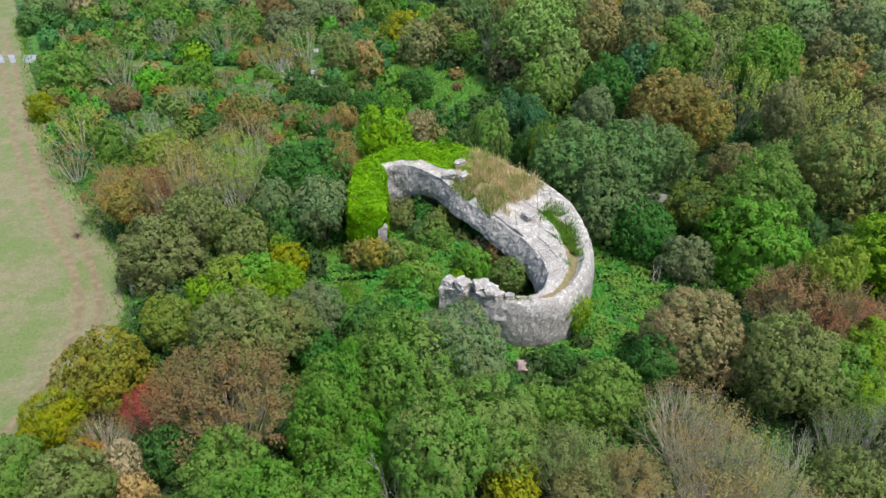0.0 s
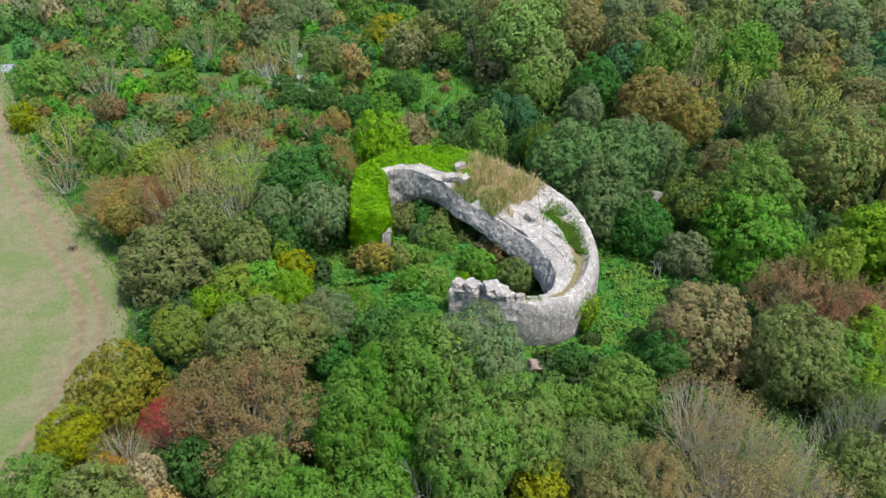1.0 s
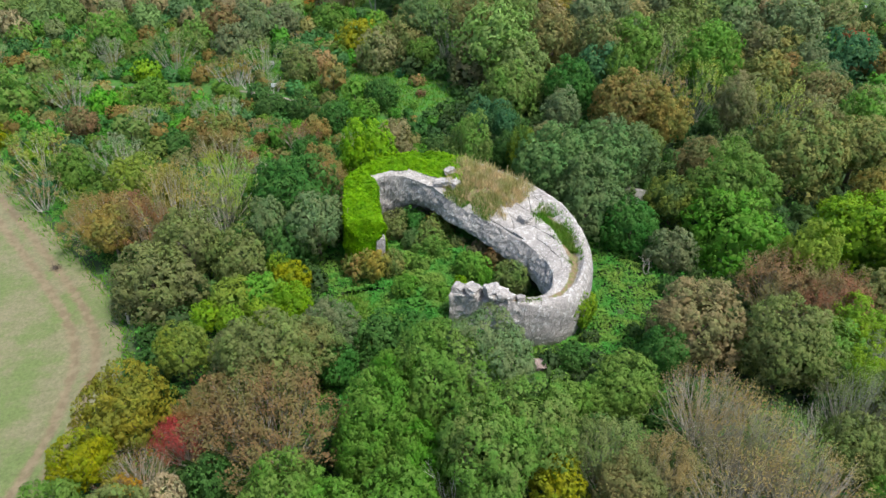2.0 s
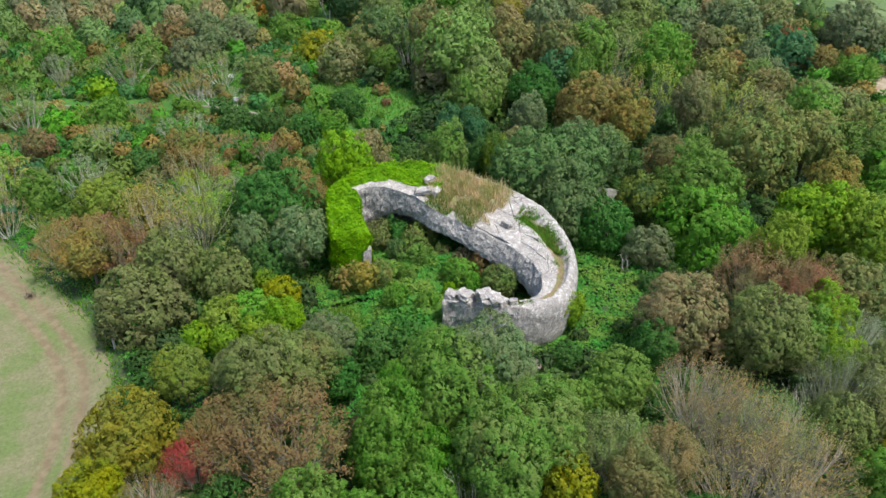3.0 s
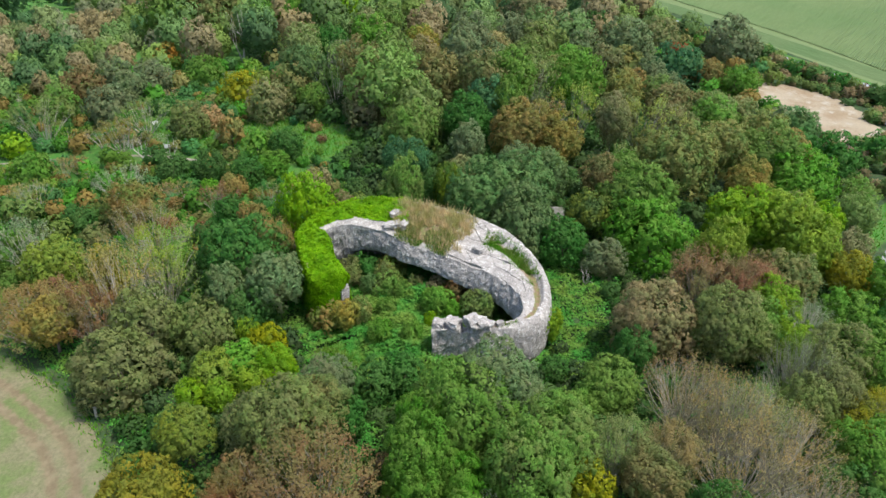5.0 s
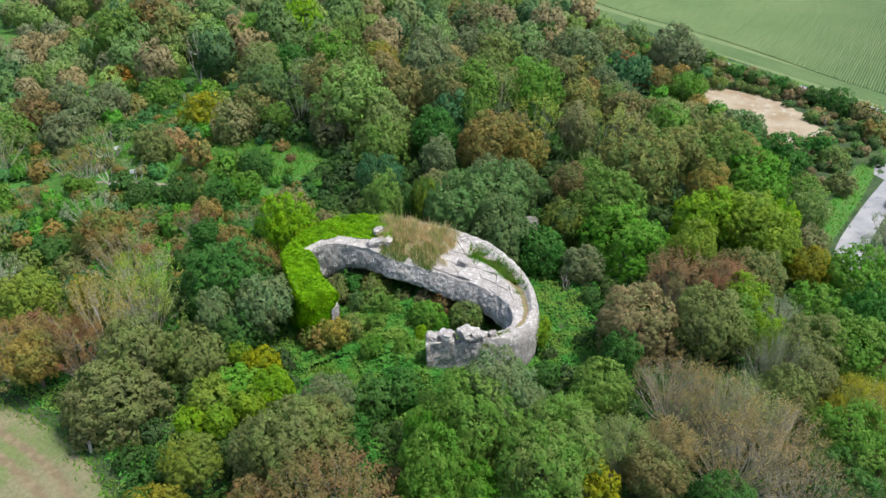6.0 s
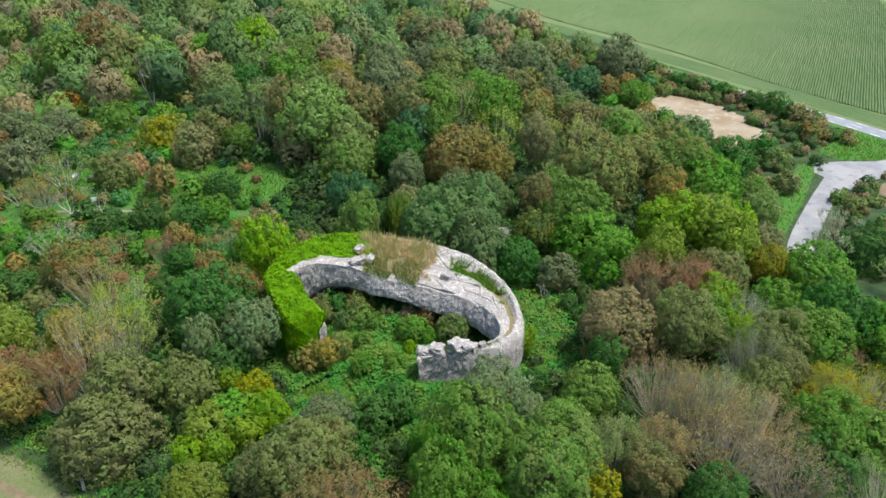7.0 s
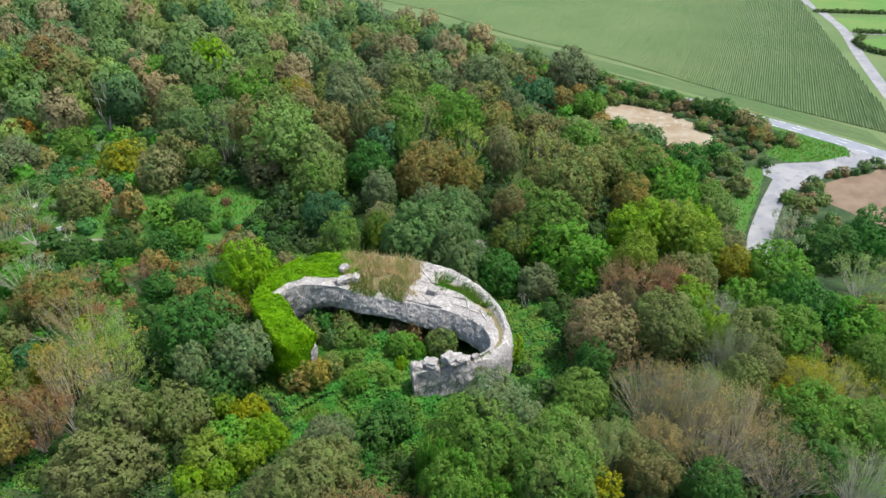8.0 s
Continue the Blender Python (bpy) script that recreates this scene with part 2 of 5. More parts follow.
def land(x, y):
    """Height of the bare ground."""
    return 2.2 * smooth(-46, -24, x) + 1.2 * smooth(90, 140, y) * (1 - smooth(10, 60, x)) - 8.0 * smooth(30, 105, x)


def mesh_of(name, verts, faces, material):
    me = bpy.data.meshes.new(name)
    me.from_pydata(verts, [], faces)
    me.materials.append(material)
    return me


def loose_mesh(name, corners, material, bend=None):
    """A mesh of loose leaves or blades; corners: an array of n leaves x k corners x 3."""
    n, k = corners.shape[:2]
    me = bpy.data.meshes.new(name)
    me.vertices.add(n * k)
    me.vertices.foreach_set("co", np.ascontiguousarray(corners, dtype=np.float32).ravel())
    me.loops.add(n * k)
    me.loops.foreach_set("vertex_index", np.arange(n * k, dtype=np.int32))
    me.polygons.add(n)
    me.polygons.foreach_set("loop_start", np.arange(0, n * k, k, dtype=np.int32))
    me.update(calc_edges=True)
    me.materials.append(material)
    if bend is not None:
        soft = me.attributes.new("custom_normal", "FLOAT_VECTOR", "POINT")
        soft.data.foreach_set("vector", np.repeat(bend, k, axis=0).astype(np.float32).ravel())
        me.update()
    return me


def attribute(me, name, values):
    a = me.attributes.new(name, "FLOAT", "POINT")
    a.data.foreach_set("value", np.asarray(values, dtype=np.float32))


def part(name, data, parent, m=None, label=""):
    """One mesh object under a thing or a part."""
    ob = new(name, data)
    ob.parent = parent
    if m is not None:
        ob.matrix_basis = m
    if label:
        ob["label"] = label
    return ob


def thing(name, label, category, m=None, group="", kind="", data=None):
    ob = new(name, data)
    if data is None:
        ob.empty_display_size = 0.3
    if m is not None:
        ob.matrix_basis = m
    return tagged(ob, label, category, group, kind)


def polyline(points, step):
    """Points along a smooth curve through the given ones, about step apart."""
    p = [Vector(q) for q in points]
    p = [p[0] * 2 - p[1]] + p + [p[-1] * 2 - p[-2]]
    out = []
    for i in range(1, len(p) - 2):
        n = max(1, round((p[i + 1] - p[i]).length / step))
        for j in range(n):
            u = j / n
            out.append(0.5 * (2 * p[i] + (p[i + 1] - p[i - 1]) * u + (2 * p[i - 1] - 5 * p[i] + 4 * p[i + 1] - p[i + 2]) * u * u + (3 * p[i] - p[i - 1] - 3 * p[i + 1] + p[i + 2]) * u ** 3))
    return out + [p[-2]]


def away(x, y, line):
    """Distance of the points to a polyline, and on which side (left: positive)."""
    best, side = np.full(np.shape(x), 1e9), np.zeros(np.shape(x))
    for a, b in zip(line[:-1], line[1:]):
        dx, dy = b[0] - a[0], b[1] - a[1]
        u = np.clip(((x - a[0]) * dx + (y - a[1]) * dy) / (dx * dx + dy * dy), 0, 1)
        d = np.hypot(x - a[0] - u * dx, y - a[1] - u * dy)
        s = np.sign(dx * (y - a[1]) - dy * (x - a[0]))
        side = np.where(d < best, s, side)
        best = np.minimum(best, d)
    return best, side


def inside(x, y, poly):
    c = np.zeros(np.shape(x), bool)
    for (x0, y0), (x1, y1) in zip(poly, poly[1:] + poly[:1]):
        if y0 != y1:
            c ^= ((y0 > y) != (y1 > y)) & (x < (x1 - x0) * (y - y0) / (y1 - y0) + x0)
    return c


def ribbon(name, points, width, material, label, category, lift=0.04, across=4, step=2.0, crown=0.0):
    """A road or path that follows the ground."""
    line = polyline(points, step)
    vs, fs, n = [], [], across + 1
    for i, p in enumerate(line):
        d = (line[min(i + 1, len(line) - 1)] - line[max(i - 1, 0)]).normalized()
        for j in range(n):
            o = (j / across - 0.5) * width
            x, y = p.x - d.y * o, p.y + d.x * o
            vs.append((x, y, float(land(x, y)) + lift + crown * (1 - (2 * j / across - 1) ** 2)))
            if i and j:
                k = i * n + j
                fs.append((k - n - 1, k - 1, k, k - n))
    return thing(name, label, category, kind="structure", data=mesh_of(name, vs, fs, material))


# ---- ground ----
FIELD_EDGE = [(-140, 235), (-112, 185), (-90, 146), (-71, 112), (-51.5, 86.6), (-43, 75.5), (-39.5, 68), (-37.6, 61), (-37.6, 54), (-40, 42), (-46, 25), (-60, -5)]
TRACK_LINE = [(-110, 172), (-89, 137.5), (-72.5, 109), (-62.5, 95), (-54, 83.2), (-47, 73), (-43, 65), (-41.7, 57), (-42, 48), (-46, 34), (-56, 12)]
MAIN_ROAD = [(140, 330), (149, 250), (153.5, 190), (156, 150), (158.5, 118), (160, 100), (160.2, 88), (159.7, 72), (157, 40), (146, -10), (120, -80)]
SIDE_ROAD = [(150, 74.5), (139, 77), (127, 79), (115, 75.4), (100, 69.4), (88, 64), (78, 58.5)]
FAR_ROAD = [(170, 60), (190, 76), (214, 93), (238, 109.5), (267, 129), (295, 147), (319, 165.5), (360, 202), (430, 262)]
FOOTPATH = [(-100, 160), (-80, 152), (-66, 148.5), (-47, 145), (-37, 141), (-26, 133), (-16, 125.5), (-2.3, 117.4)]
SAND_LOT = [(131.8, 147), (139.6, 137), (142, 124.7), (134.5, 106.4), (127.5, 100), (118, 102.5), (121.5, 117), (118.5, 128.5), (124, 139.6)]
VERGE = [(124, 88.5), (128, 86), (109, 76.8), (88, 67.5), (78, 63.5), (80, 68), (96, 76.5), (112, 83)]
ISLAND = [(135, 91), (143, 92), (155, 92), (156, 79), (152.5, 75.5), (144, 77.8), (134, 84)]
TILLED = [(119, 69.5), (132, 71), (143, 67.5), (154, 64), (152, 30), (120, 45)]
CLEARING = [(-33, 157), (-27, 139), (-14, 131), (-2, 121), (9, 121), (10, 136), (0, 143), (-11, 146), (-20, 153)]
GLADE = [(-48, 122), (-44, 119), (-41, 113), (-43, 111), (-47, 115)]
GRASSY_GAP = [(-13, 68.5), (-10, 68.5), (-7, 64), (-9, 62), (-13, 64)]
RUIN_MIDDLE = (2.3, 70.8)


def axis(lo, hi, step, far):
    a, s = list(np.arange(lo, hi + 0.01, step)), step
    left, right = lo, hi
    while right < far:
        s *= 1.22
        left, right = left - s, right + s
        a = [left] + a + [right]
    return np.array(a)


def build_ground():
    xs, ys = axis(-120, 180, 1.6, 3200), axis(5, 240, 1.6, 3200)
    x, y = np.meshgrid(xs, ys)
    x, y = x.ravel(), y.ravel()
    d, side = away(x, y, FIELD_EDGE)
    field = np.clip(0.5 - side * d / 3.0 * 1.0, 0, 1) * (y < 400)
    d_track, _ = away(x, y, TRACK_LINE)
    d, side = away(x, y, FIELD_EDGE)
    verge = np.clip(1 - np.abs(d - 1.0) / 1.4, 0, 1) * (side < 0)
    lawn = np.zeros(len(x))
    for p in (VERGE, ISLAND, CLEARING, GLADE, GRASSY_GAP):
        d, _ = away(x, y, p + p[:1])
        lawn = np.maximum(lawn, np.clip(0.5 + np.where(inside(x, y, p), d, -d) / (6.0 if p is CLEARING else 2.0), 0, 0.62 if p is CLEARING else 1))
    lawn = np.maximum(lawn, 0.62 * verge * smooth(2.0, 3.5, d_track))
    lawn = np.maximum(lawn, 0.60 * smooth(90, 105, y) * (1 - smooth(-6, 8, x)) * (field < 0.2))
    d_main, _ = away(x, y, MAIN_ROAD)
    lawn = np.maximum(lawn, np.clip(1 - (d_main - 4) / 2.5, 0, 1))
    soil = np.clip(1.2 - np.hypot(x + 12.6, y - 67.9) / 1.6, 0, 1)
    far = np.where((x > 163) | (np.hypot(x - 30, y - 120) > 420), 1.0, 0.0)
    wild = (1 - field) * (1 - np.clip(lawn * 2, 0, 1)) * (1 - soil) * (1 - far) * smooth(3, 9, d_main)
    for line in (SIDE_ROAD, FOOTPATH):
        wild *= smooth(3, 7, away(x, y, line)[0])
    for p in (SAND_LOT, TILLED):
        wild *= smooth(0.5, 3, away(x, y, p + p[:1])[0])
        wild[inside(x, y, p)] = 0
    hump = np.array([noise.noise((u * 0.22, v * 0.22, 3.0)) + 0.5 * noise.noise((u * 0.6, v * 0.6, 7.0)) for u, v in zip(x, y)])
    z = land(x, y) + 0.45 * wild * hump
    nx = len(xs)
    i = np.arange(len(x)).reshape(len(ys), nx)
    faces = np.stack([i[:-1, :-1], i[:-1, 1:], i[1:, 1:], i[1:, :-1]], -1).reshape(-1, 4)
    me = bpy.data.meshes.new("ground")
    me.from_pydata(np.stack([x, y, z], -1).tolist(), [], faces.tolist())
    me.materials.append(GROUND)
    for key, v in (("field", field), ("lawn", lawn), ("soil", soil), ("far", far)):
        attribute(me, key, v)
    for p in me.polygons:
        p.use_smooth = True
    thing("ground", "rolling ground with pale stubble field and dark woodland floor", "ground", kind="structure", data=me)


build_ground()


def build_track():
    """The farm track along the wood: two worn ruts with a grassier middle, bending with the field's edge."""
    line = polyline(TRACK_LINE, 0.8)
    vs, fs, wear, n = [], [], [], 25
    for i, p in enumerate(line):
        d = (line[min(i + 1, len(line) - 1)] - line[max(i - 1, 0)]).normalized()
        for j in range(n):
            o = (j / (n - 1) - 0.5) * 8.0
            x, y = p.x - d.y * o, p.y + d.x * o
            rut = max(math.exp(-((o - 1.15) / 0.62) ** 2), math.exp(-((o + 1.15) / 0.62) ** 2))
            wide = float(1 - smooth(1.4, 3.6, abs(o)))
            rim = float(smooth(2.6, 4.0, abs(o)))
            vs.append((x, y, float(land(x, y)) + 0.10 - 0.07 * rut - 0.07 * rim + 0.03 * noise.noise((x * 0.9, y * 0.9, 0))))
            wear.append(0.27 * wide + 0.54 * rut - 0.25 * rim)
            if i and j:
                k = i * n + j
                fs.append((k - n - 1, k - 1, k, k - n))
    me = mesh_of("dirt_track", vs, fs, TRACK)
    attribute(me, "wear", wear)
    thing("dirt_track", "brown farm track with two worn wheel ruts", "track", kind="structure", data=me)


build_track()
ribbon("main_road", MAIN_ROAD, 6.0, ASPHALT, "grey asphalt country road with white dashed lines", "road", 0.06)
ribbon("side_road", SIDE_ROAD, 4.6, GRAVEL, "pale worn lane joining the main road", "lane", 0.045)
ribbon("far_lane", FAR_ROAD, 4.4, GRAVEL, "pale farm lane beyond the maize field", "lane", 0.05)
for stretch in (FOOTPATH[1:4], FOOTPATH[4:7]):
    ribbon("footpath", stretch, 0.8, EARTHPATH, "narrow trodden footpath through the scrub", "path", 0.09)
ribbon("field_road", [(-140, 152.6), (-112, 153.3), (-98, 153.4), (-91.5, 153.2)], 5.4, ASPHALT, "short stretch of grey road at the field's end", "road", 0.07)


def build_flare():
    """The widened mouth of the lane at the junction."""
    outline = [(122, 83.2), (127, 86.5), (133.5, 83.6), (143, 77.6), (151, 75.6), (157.5, 80), (157.2, 62), (153, 66.5), (144, 70), (130, 73.2), (120, 73)]
    bm = bmesh.new()
    bm.faces.new([bm.verts.new((x, y, float(land(x, y)) + 0.05)) for x, y in outline])
    bmesh.ops.triangulate(bm, faces=bm.faces[:])
    me = bpy.data.meshes.new("junction")
    bm.to_mesh(me)
    me.materials.append(GRAVEL)
    thing("junction", "pale gravelly mouth of the lane at the main road", "road", kind="structure", data=me)


build_flare()


def bare_patch(name, outline, cx, cy, ragged, material, label, category):
    """A low sheet of bare earth with an uneven edge."""
    pts = polyline([(*p, 0) for p in outline + outline[:1]], 1.5)[:-1]
    vs, fs, rings = [], [], 9
    for r in range(rings):
        f = 1 - r / rings
        for p in pts:
            w = 1 + ragged * (noise.noise((p.x * 0.22, p.y * 0.22, 1.0)) + 0.5 * noise.noise((p.x * 0.7, p.y * 0.7, 4.0))) if r == 0 else 1
            x, y = cx + (p.x - cx) * f * w, cy + (p.y - cy) * f * w
            vs.append((x, y, float(land(x, y)) + (0.02 if r == 0 else 0.10 + 0.12 * noise.noise((x * 0.3, y * 0.3, 5)))))
    n = len(pts)
    for r in range(rings - 1):
        for i in range(n):
            fs.append((r * n + i, r * n + (i + 1) % n, (r + 1) * n + (i + 1) % n, (r + 1) * n + i))
    fs.append(tuple((rings - 1) * n + i for i in range(n)))
    thing(name, label, category, kind="structure", data=mesh_of(name, vs, fs, material))


bare_patch("sand_lot", SAND_LOT, 129.0, 123.0, 0.14, SAND, "bare sandy clearing of pale ochre earth", "sand")
bare_patch("tilled_field", TILLED, 138.0, 52.0, 0.02, TILTH, "freshly tilled brown field corner beside the lane", "field")


# ---- the ruin: a thick broken ring of concrete, open to the west ----
RIM_OUTER = [(-11.3, 73.4, 9.3), (-11.6, 78.5, 10.6), (-10.2, 83.8, 11.4), (-4.5, 86.8, 11.8), (1.8, 86.3, 11.8), (6.4, 84.2, 11.6), (11.6, 79.4, 11.2),
             (15.2, 74.4, 10.8), (16.6, 69.2, 10.2), (16.4, 63.6, 9.4), (14.0, 58.9, 8.9), (11.0, 56.6, 8.7), (7.4, 56.4, 8.6), (3.6, 58.3, 8.6), (-0.3, 60.4, 7.6)]
RIM_INNER = [(-7.5, 73.7, 8.6), (-8.2, 78.6, 10.0), (-7.4, 82.1, 11.0), (-4.2, 81.9, 11.3), (-0.6, 79.4, 11.0), (2.4, 75.7, 10.1), (5.4, 71.8, 10.0),
             (8.6, 67.9, 9.8), (10.8, 64.0, 9.5), (11.4, 60.6, 9.2), (10.2, 58.0, 8.9), (8.0, 57.4, 8.8), (5.6, 57.8, 8.7), (4.3, 59.4, 8.9), (0.7, 62.4, 7.8)]
# height of the inner face above its broken underside, depth of the hollow under it, swell of the outer face
FACE = [(9.0, 0.2, 0.2), (10.0, 0.2, 0.2), (7.0, 0.4, 0.2), (4.4, 1.6, 0.3), (3.4, 4.4, 0.3), (2.4, 6.4, 0.4), (2.5, 7.0, 0.5),
        (3.1, 6.4, 0.6), (3.2, 4.4, 0.9), (3.6, 2.6, 1.1), (6.0, 0.6, 1.2), (9.0, 0.3, 1.2), (9.0, 0.2, 1.0), (9.0, 0.2, 0.5), (8.5, 0.2, 0.15)]


def station(u):
    """The ring's section at u (0: west end, 14: south end), by a smooth curve through the stations."""
    i = min(int(u), 13)
    f = u - i

    def at(rows):
        a, b, c, d = (Vector(rows[min(max(k, 0), 14)]) for k in (i - 1, i, i + 1, i + 2))
        return 0.5 * (2 * b + (c - a) * f + (2 * a - 5 * b + 4 * c - d) * f * f + (3 * b - a - 3 * c + d) * f ** 3)

    return at(RIM_INNER), at(RIM_OUTER), at(FACE)


def crest(u, v):
    """A point of the ring's top: u along it, v from the inner edge (0) to the outer (1)."""
    a, b, _ = station(u)
    p = a.lerp(b, v)
    mound = float(smooth(4.2, 5.0, u) * (1 - smooth(5.9, 6.6, u))) * math.sin(math.pi * v) * 1.1
    gutter = float(smooth(6.6, 7.4, u) * (1 - smooth(9.2, 10.0, u))) * math.exp(-((v - 0.66) / 0.13) ** 2) * 0.55
    rim = float(smooth(6.0, 7.0, u) * (1 - smooth(9.6, 10.6, u))) * float(smooth(0.74, 0.86, v)) * 0.25
    p.z += mound - gutter + rim
    return p


def build_shell():
    """The shell's surface: hollow, underside, inner face, top, swelling outer face, swept along the ring."""
    per, inner_n, top_n, outer_n = 22, 9, 22, 14
    us = [k / per for k in range(14 * per + 1)]
    vs, fs, dirt, face = [], [], [], []
    for u in us:
        a, b, (drop, hollow, swell) = station(u)
        d = (b - a).xy.normalized()
        width = (b - a).xy.length
        base = 1.2
        low = max(a.z - drop, base)
        hollow = min(hollow, width * 0.75)
        batter = 0.95 * float(smooth(3.6, 5.0, u) * (1 - smooth(9.2, 10.2, u)))
        # third value: how strongly stain and painted shade darken the concrete there
        ring = []
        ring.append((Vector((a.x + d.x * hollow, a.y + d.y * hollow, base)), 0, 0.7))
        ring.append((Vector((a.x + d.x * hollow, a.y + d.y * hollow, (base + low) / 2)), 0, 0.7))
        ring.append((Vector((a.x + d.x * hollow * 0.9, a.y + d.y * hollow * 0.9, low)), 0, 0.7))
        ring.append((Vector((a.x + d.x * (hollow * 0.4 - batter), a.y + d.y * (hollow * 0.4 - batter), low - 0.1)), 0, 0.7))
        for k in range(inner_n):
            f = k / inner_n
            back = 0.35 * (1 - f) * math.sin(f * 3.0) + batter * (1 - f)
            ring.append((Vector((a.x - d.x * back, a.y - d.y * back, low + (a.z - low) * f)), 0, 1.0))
        for k in range(top_n):
            v = k / top_n
            soil = float(smooth(6.4, 7.2, u) * (1 - smooth(10.4, 11.2, u))) * math.exp(-((v - 0.60) / 0.16) ** 2)
            soil = max(soil, float(smooth(4.3, 4.9, u) * (1 - smooth(6.0, 6.5, u))) * float(smooth(0.02, 0.16, v)))
            soil = max(soil, 0.75 * float(smooth(11.3, 11.8, u) * (1 - smooth(12.4, 13.0, u))) * math.exp(-((v - 0.35) / 0.25) ** 2))
            soil = max(soil, float(1 - smooth(3.6, 4.4, u)) * float(smooth(0.2, 0.5, v)))
            ring.append((crest(u, v), soil, 0.0))
        for k in range(outer_n + 1):
            f = k / outer_n
            out = swell * math.sin(min(f * 2.2, 1) * math.pi / 2) - 0.7 * float(smooth(0.72, 1.0, f)) * min(swell, 1)
            z = b.z + (base - b.z) * f ** (1.0 + 0.5 * min(swell, 1))
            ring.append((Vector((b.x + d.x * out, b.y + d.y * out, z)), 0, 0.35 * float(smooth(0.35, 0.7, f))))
        for k, (p, s, w) in enumerate(ring):
            q = p.copy()
            rough = 0.22 if k < 4 + inner_n else 0.12
            broken = float(smooth(12.0, 12.6, u)) + float(1 - smooth(0.0, 0.4, u)) * 0.3
            for size, gain in ((0.35, 0.9), (0.9, 0.7), (2.1, 0.65), (4.3, 0.25)):
                q += Vector((noise.noise(p * size), noise.noise(p * size + Vector((9, 2, 5))), noise.noise(p * size + Vector((4, 7, 1))))) * rough * gain * (1 + 1.3 * broken)
            if 4 + inner_n - 1 <= k < 4 + inner_n + top_n and u > 5.8:
                cell = noise.cell(Vector((p.x * 0.55 + 0.3 * noise.noise(p), p.y * 0.55, 0)))
                q.z += (cell - 0.5) * (0.16 if u < 8.6 else 0.06)
            if broken > 0.5 and k >= 4 + inner_n - 2 and k < 4 + inner_n + top_n + 2:
                q.z += 0.55 * noise.noise(Vector((u * 2.1, 0.3, 0))) - (0.9 if 13.05 < u < 13.25 else 0)
            vs.append(q)
            dirt.append(s)
            face.append(w)
    n = len(ring)
    for i in range(len(us) - 1):
        for j in range(n - 1):
            k = i * n + j
            fs.append((k, k + n, k + n + 1, k + 1))
    fs.append(tuple(range(n)))
    fs.append(tuple(reversed(range((len(us) - 1) * n, len(us) * n))))
    me = mesh_of("shell", [tuple(v) for v in vs], fs, CONCRETE)
    attribute(me, "dirt", dirt)
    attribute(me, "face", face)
    bm = bmesh.new()
    bm.from_mesh(me)
    bmesh.ops.recalc_face_normals(bm, faces=bm.faces[:])
    bm.to_mesh(me)
    return me


def chunk(name, size, seed, rough=0.2, flat=False, material=None):
    """A broken lump of concrete with chipped corners and worn edges."""
    rng = random.Random(seed)
    bm = bmesh.new()
    bmesh.ops.create_cube(bm, size=1.0)
    bmesh.ops.subdivide_edges(bm, edges=bm.edges[:], cuts=4, use_grid_fill=True)
    off = Vector((rng.uniform(0, 50), rng.uniform(0, 50), rng.uniform(0, 50)))
    for v in bm.verts:
        c = v.co * 2
        v.co *= 1 - (0.05 if flat else 0.13) * max(0, abs(c.x) + abs(c.y) + abs(c.z) - 2.0)
        v.co.x *= 1 + 0.25 * v.co.y * rng.choice((-1, 1)) * 0.5
        v.co += Vector((noise.noise(v.co * 2.2 + off), noise.noise(v.co * 2.2 + off * 2), noise.noise(v.co * 2.2 + off * 3))) * rough
        v.co = Vector((v.co.x * size[0], v.co.y * size[1], v.co.z * size[2]))
    me = bpy.data.meshes.new(name)
    bm.to_mesh(me)
    me.materials.append(material or CONCRETE)
    return me


ruin = thing("concrete_ruin", "broken ring of pale weathered concrete, overgrown war-time gun emplacement", "ruin", pose(0, 0, 0))
part("shell", build_shell(), ruin)


def crest_piece(name, u, v, size, turn, seed, lift=0.0, tip=(0, 0), label="", flat=False):
    p = crest(u, v)
    part(name, chunk(name, size, seed, flat=flat), ruin, pose(p.x, p.y, p.z + lift, tip[0], tip[1], turn), label)


def plates(seeds, window, gap):
    """Irregular roof plates: the region is shared out between the seeds, each plate shrunk by the gap round it."""
    out = []
    for i, (su, sv) in enumerate(seeds):
        poly = [Vector(p) for p in window]
        for j, (tu, tv) in enumerate(seeds):
            if i == j:
                continue
            n = Vector((tu - su, (tv - sv) * 3.0))
            mid = Vector(((su + tu) / 2, (sv + tv) / 2))
            n.normalize()
            kept = []

            def over(p):
                return (p.x - mid.x) * n.x + (p.y - mid.y) * 3.0 * n.y + gap

            for p, q in zip(poly, poly[1:] + poly[:1]):
                a, b = over(p), over(q)
                if a <= 0:
                    kept.append(p)
                if (a < 0) != (b < 0):
                    kept.append(p.lerp(q, a / (a - b)))
            poly = kept
            if len(poly) < 3:
                break
        if len(poly) >= 3:
            out.append(poly)
    return out


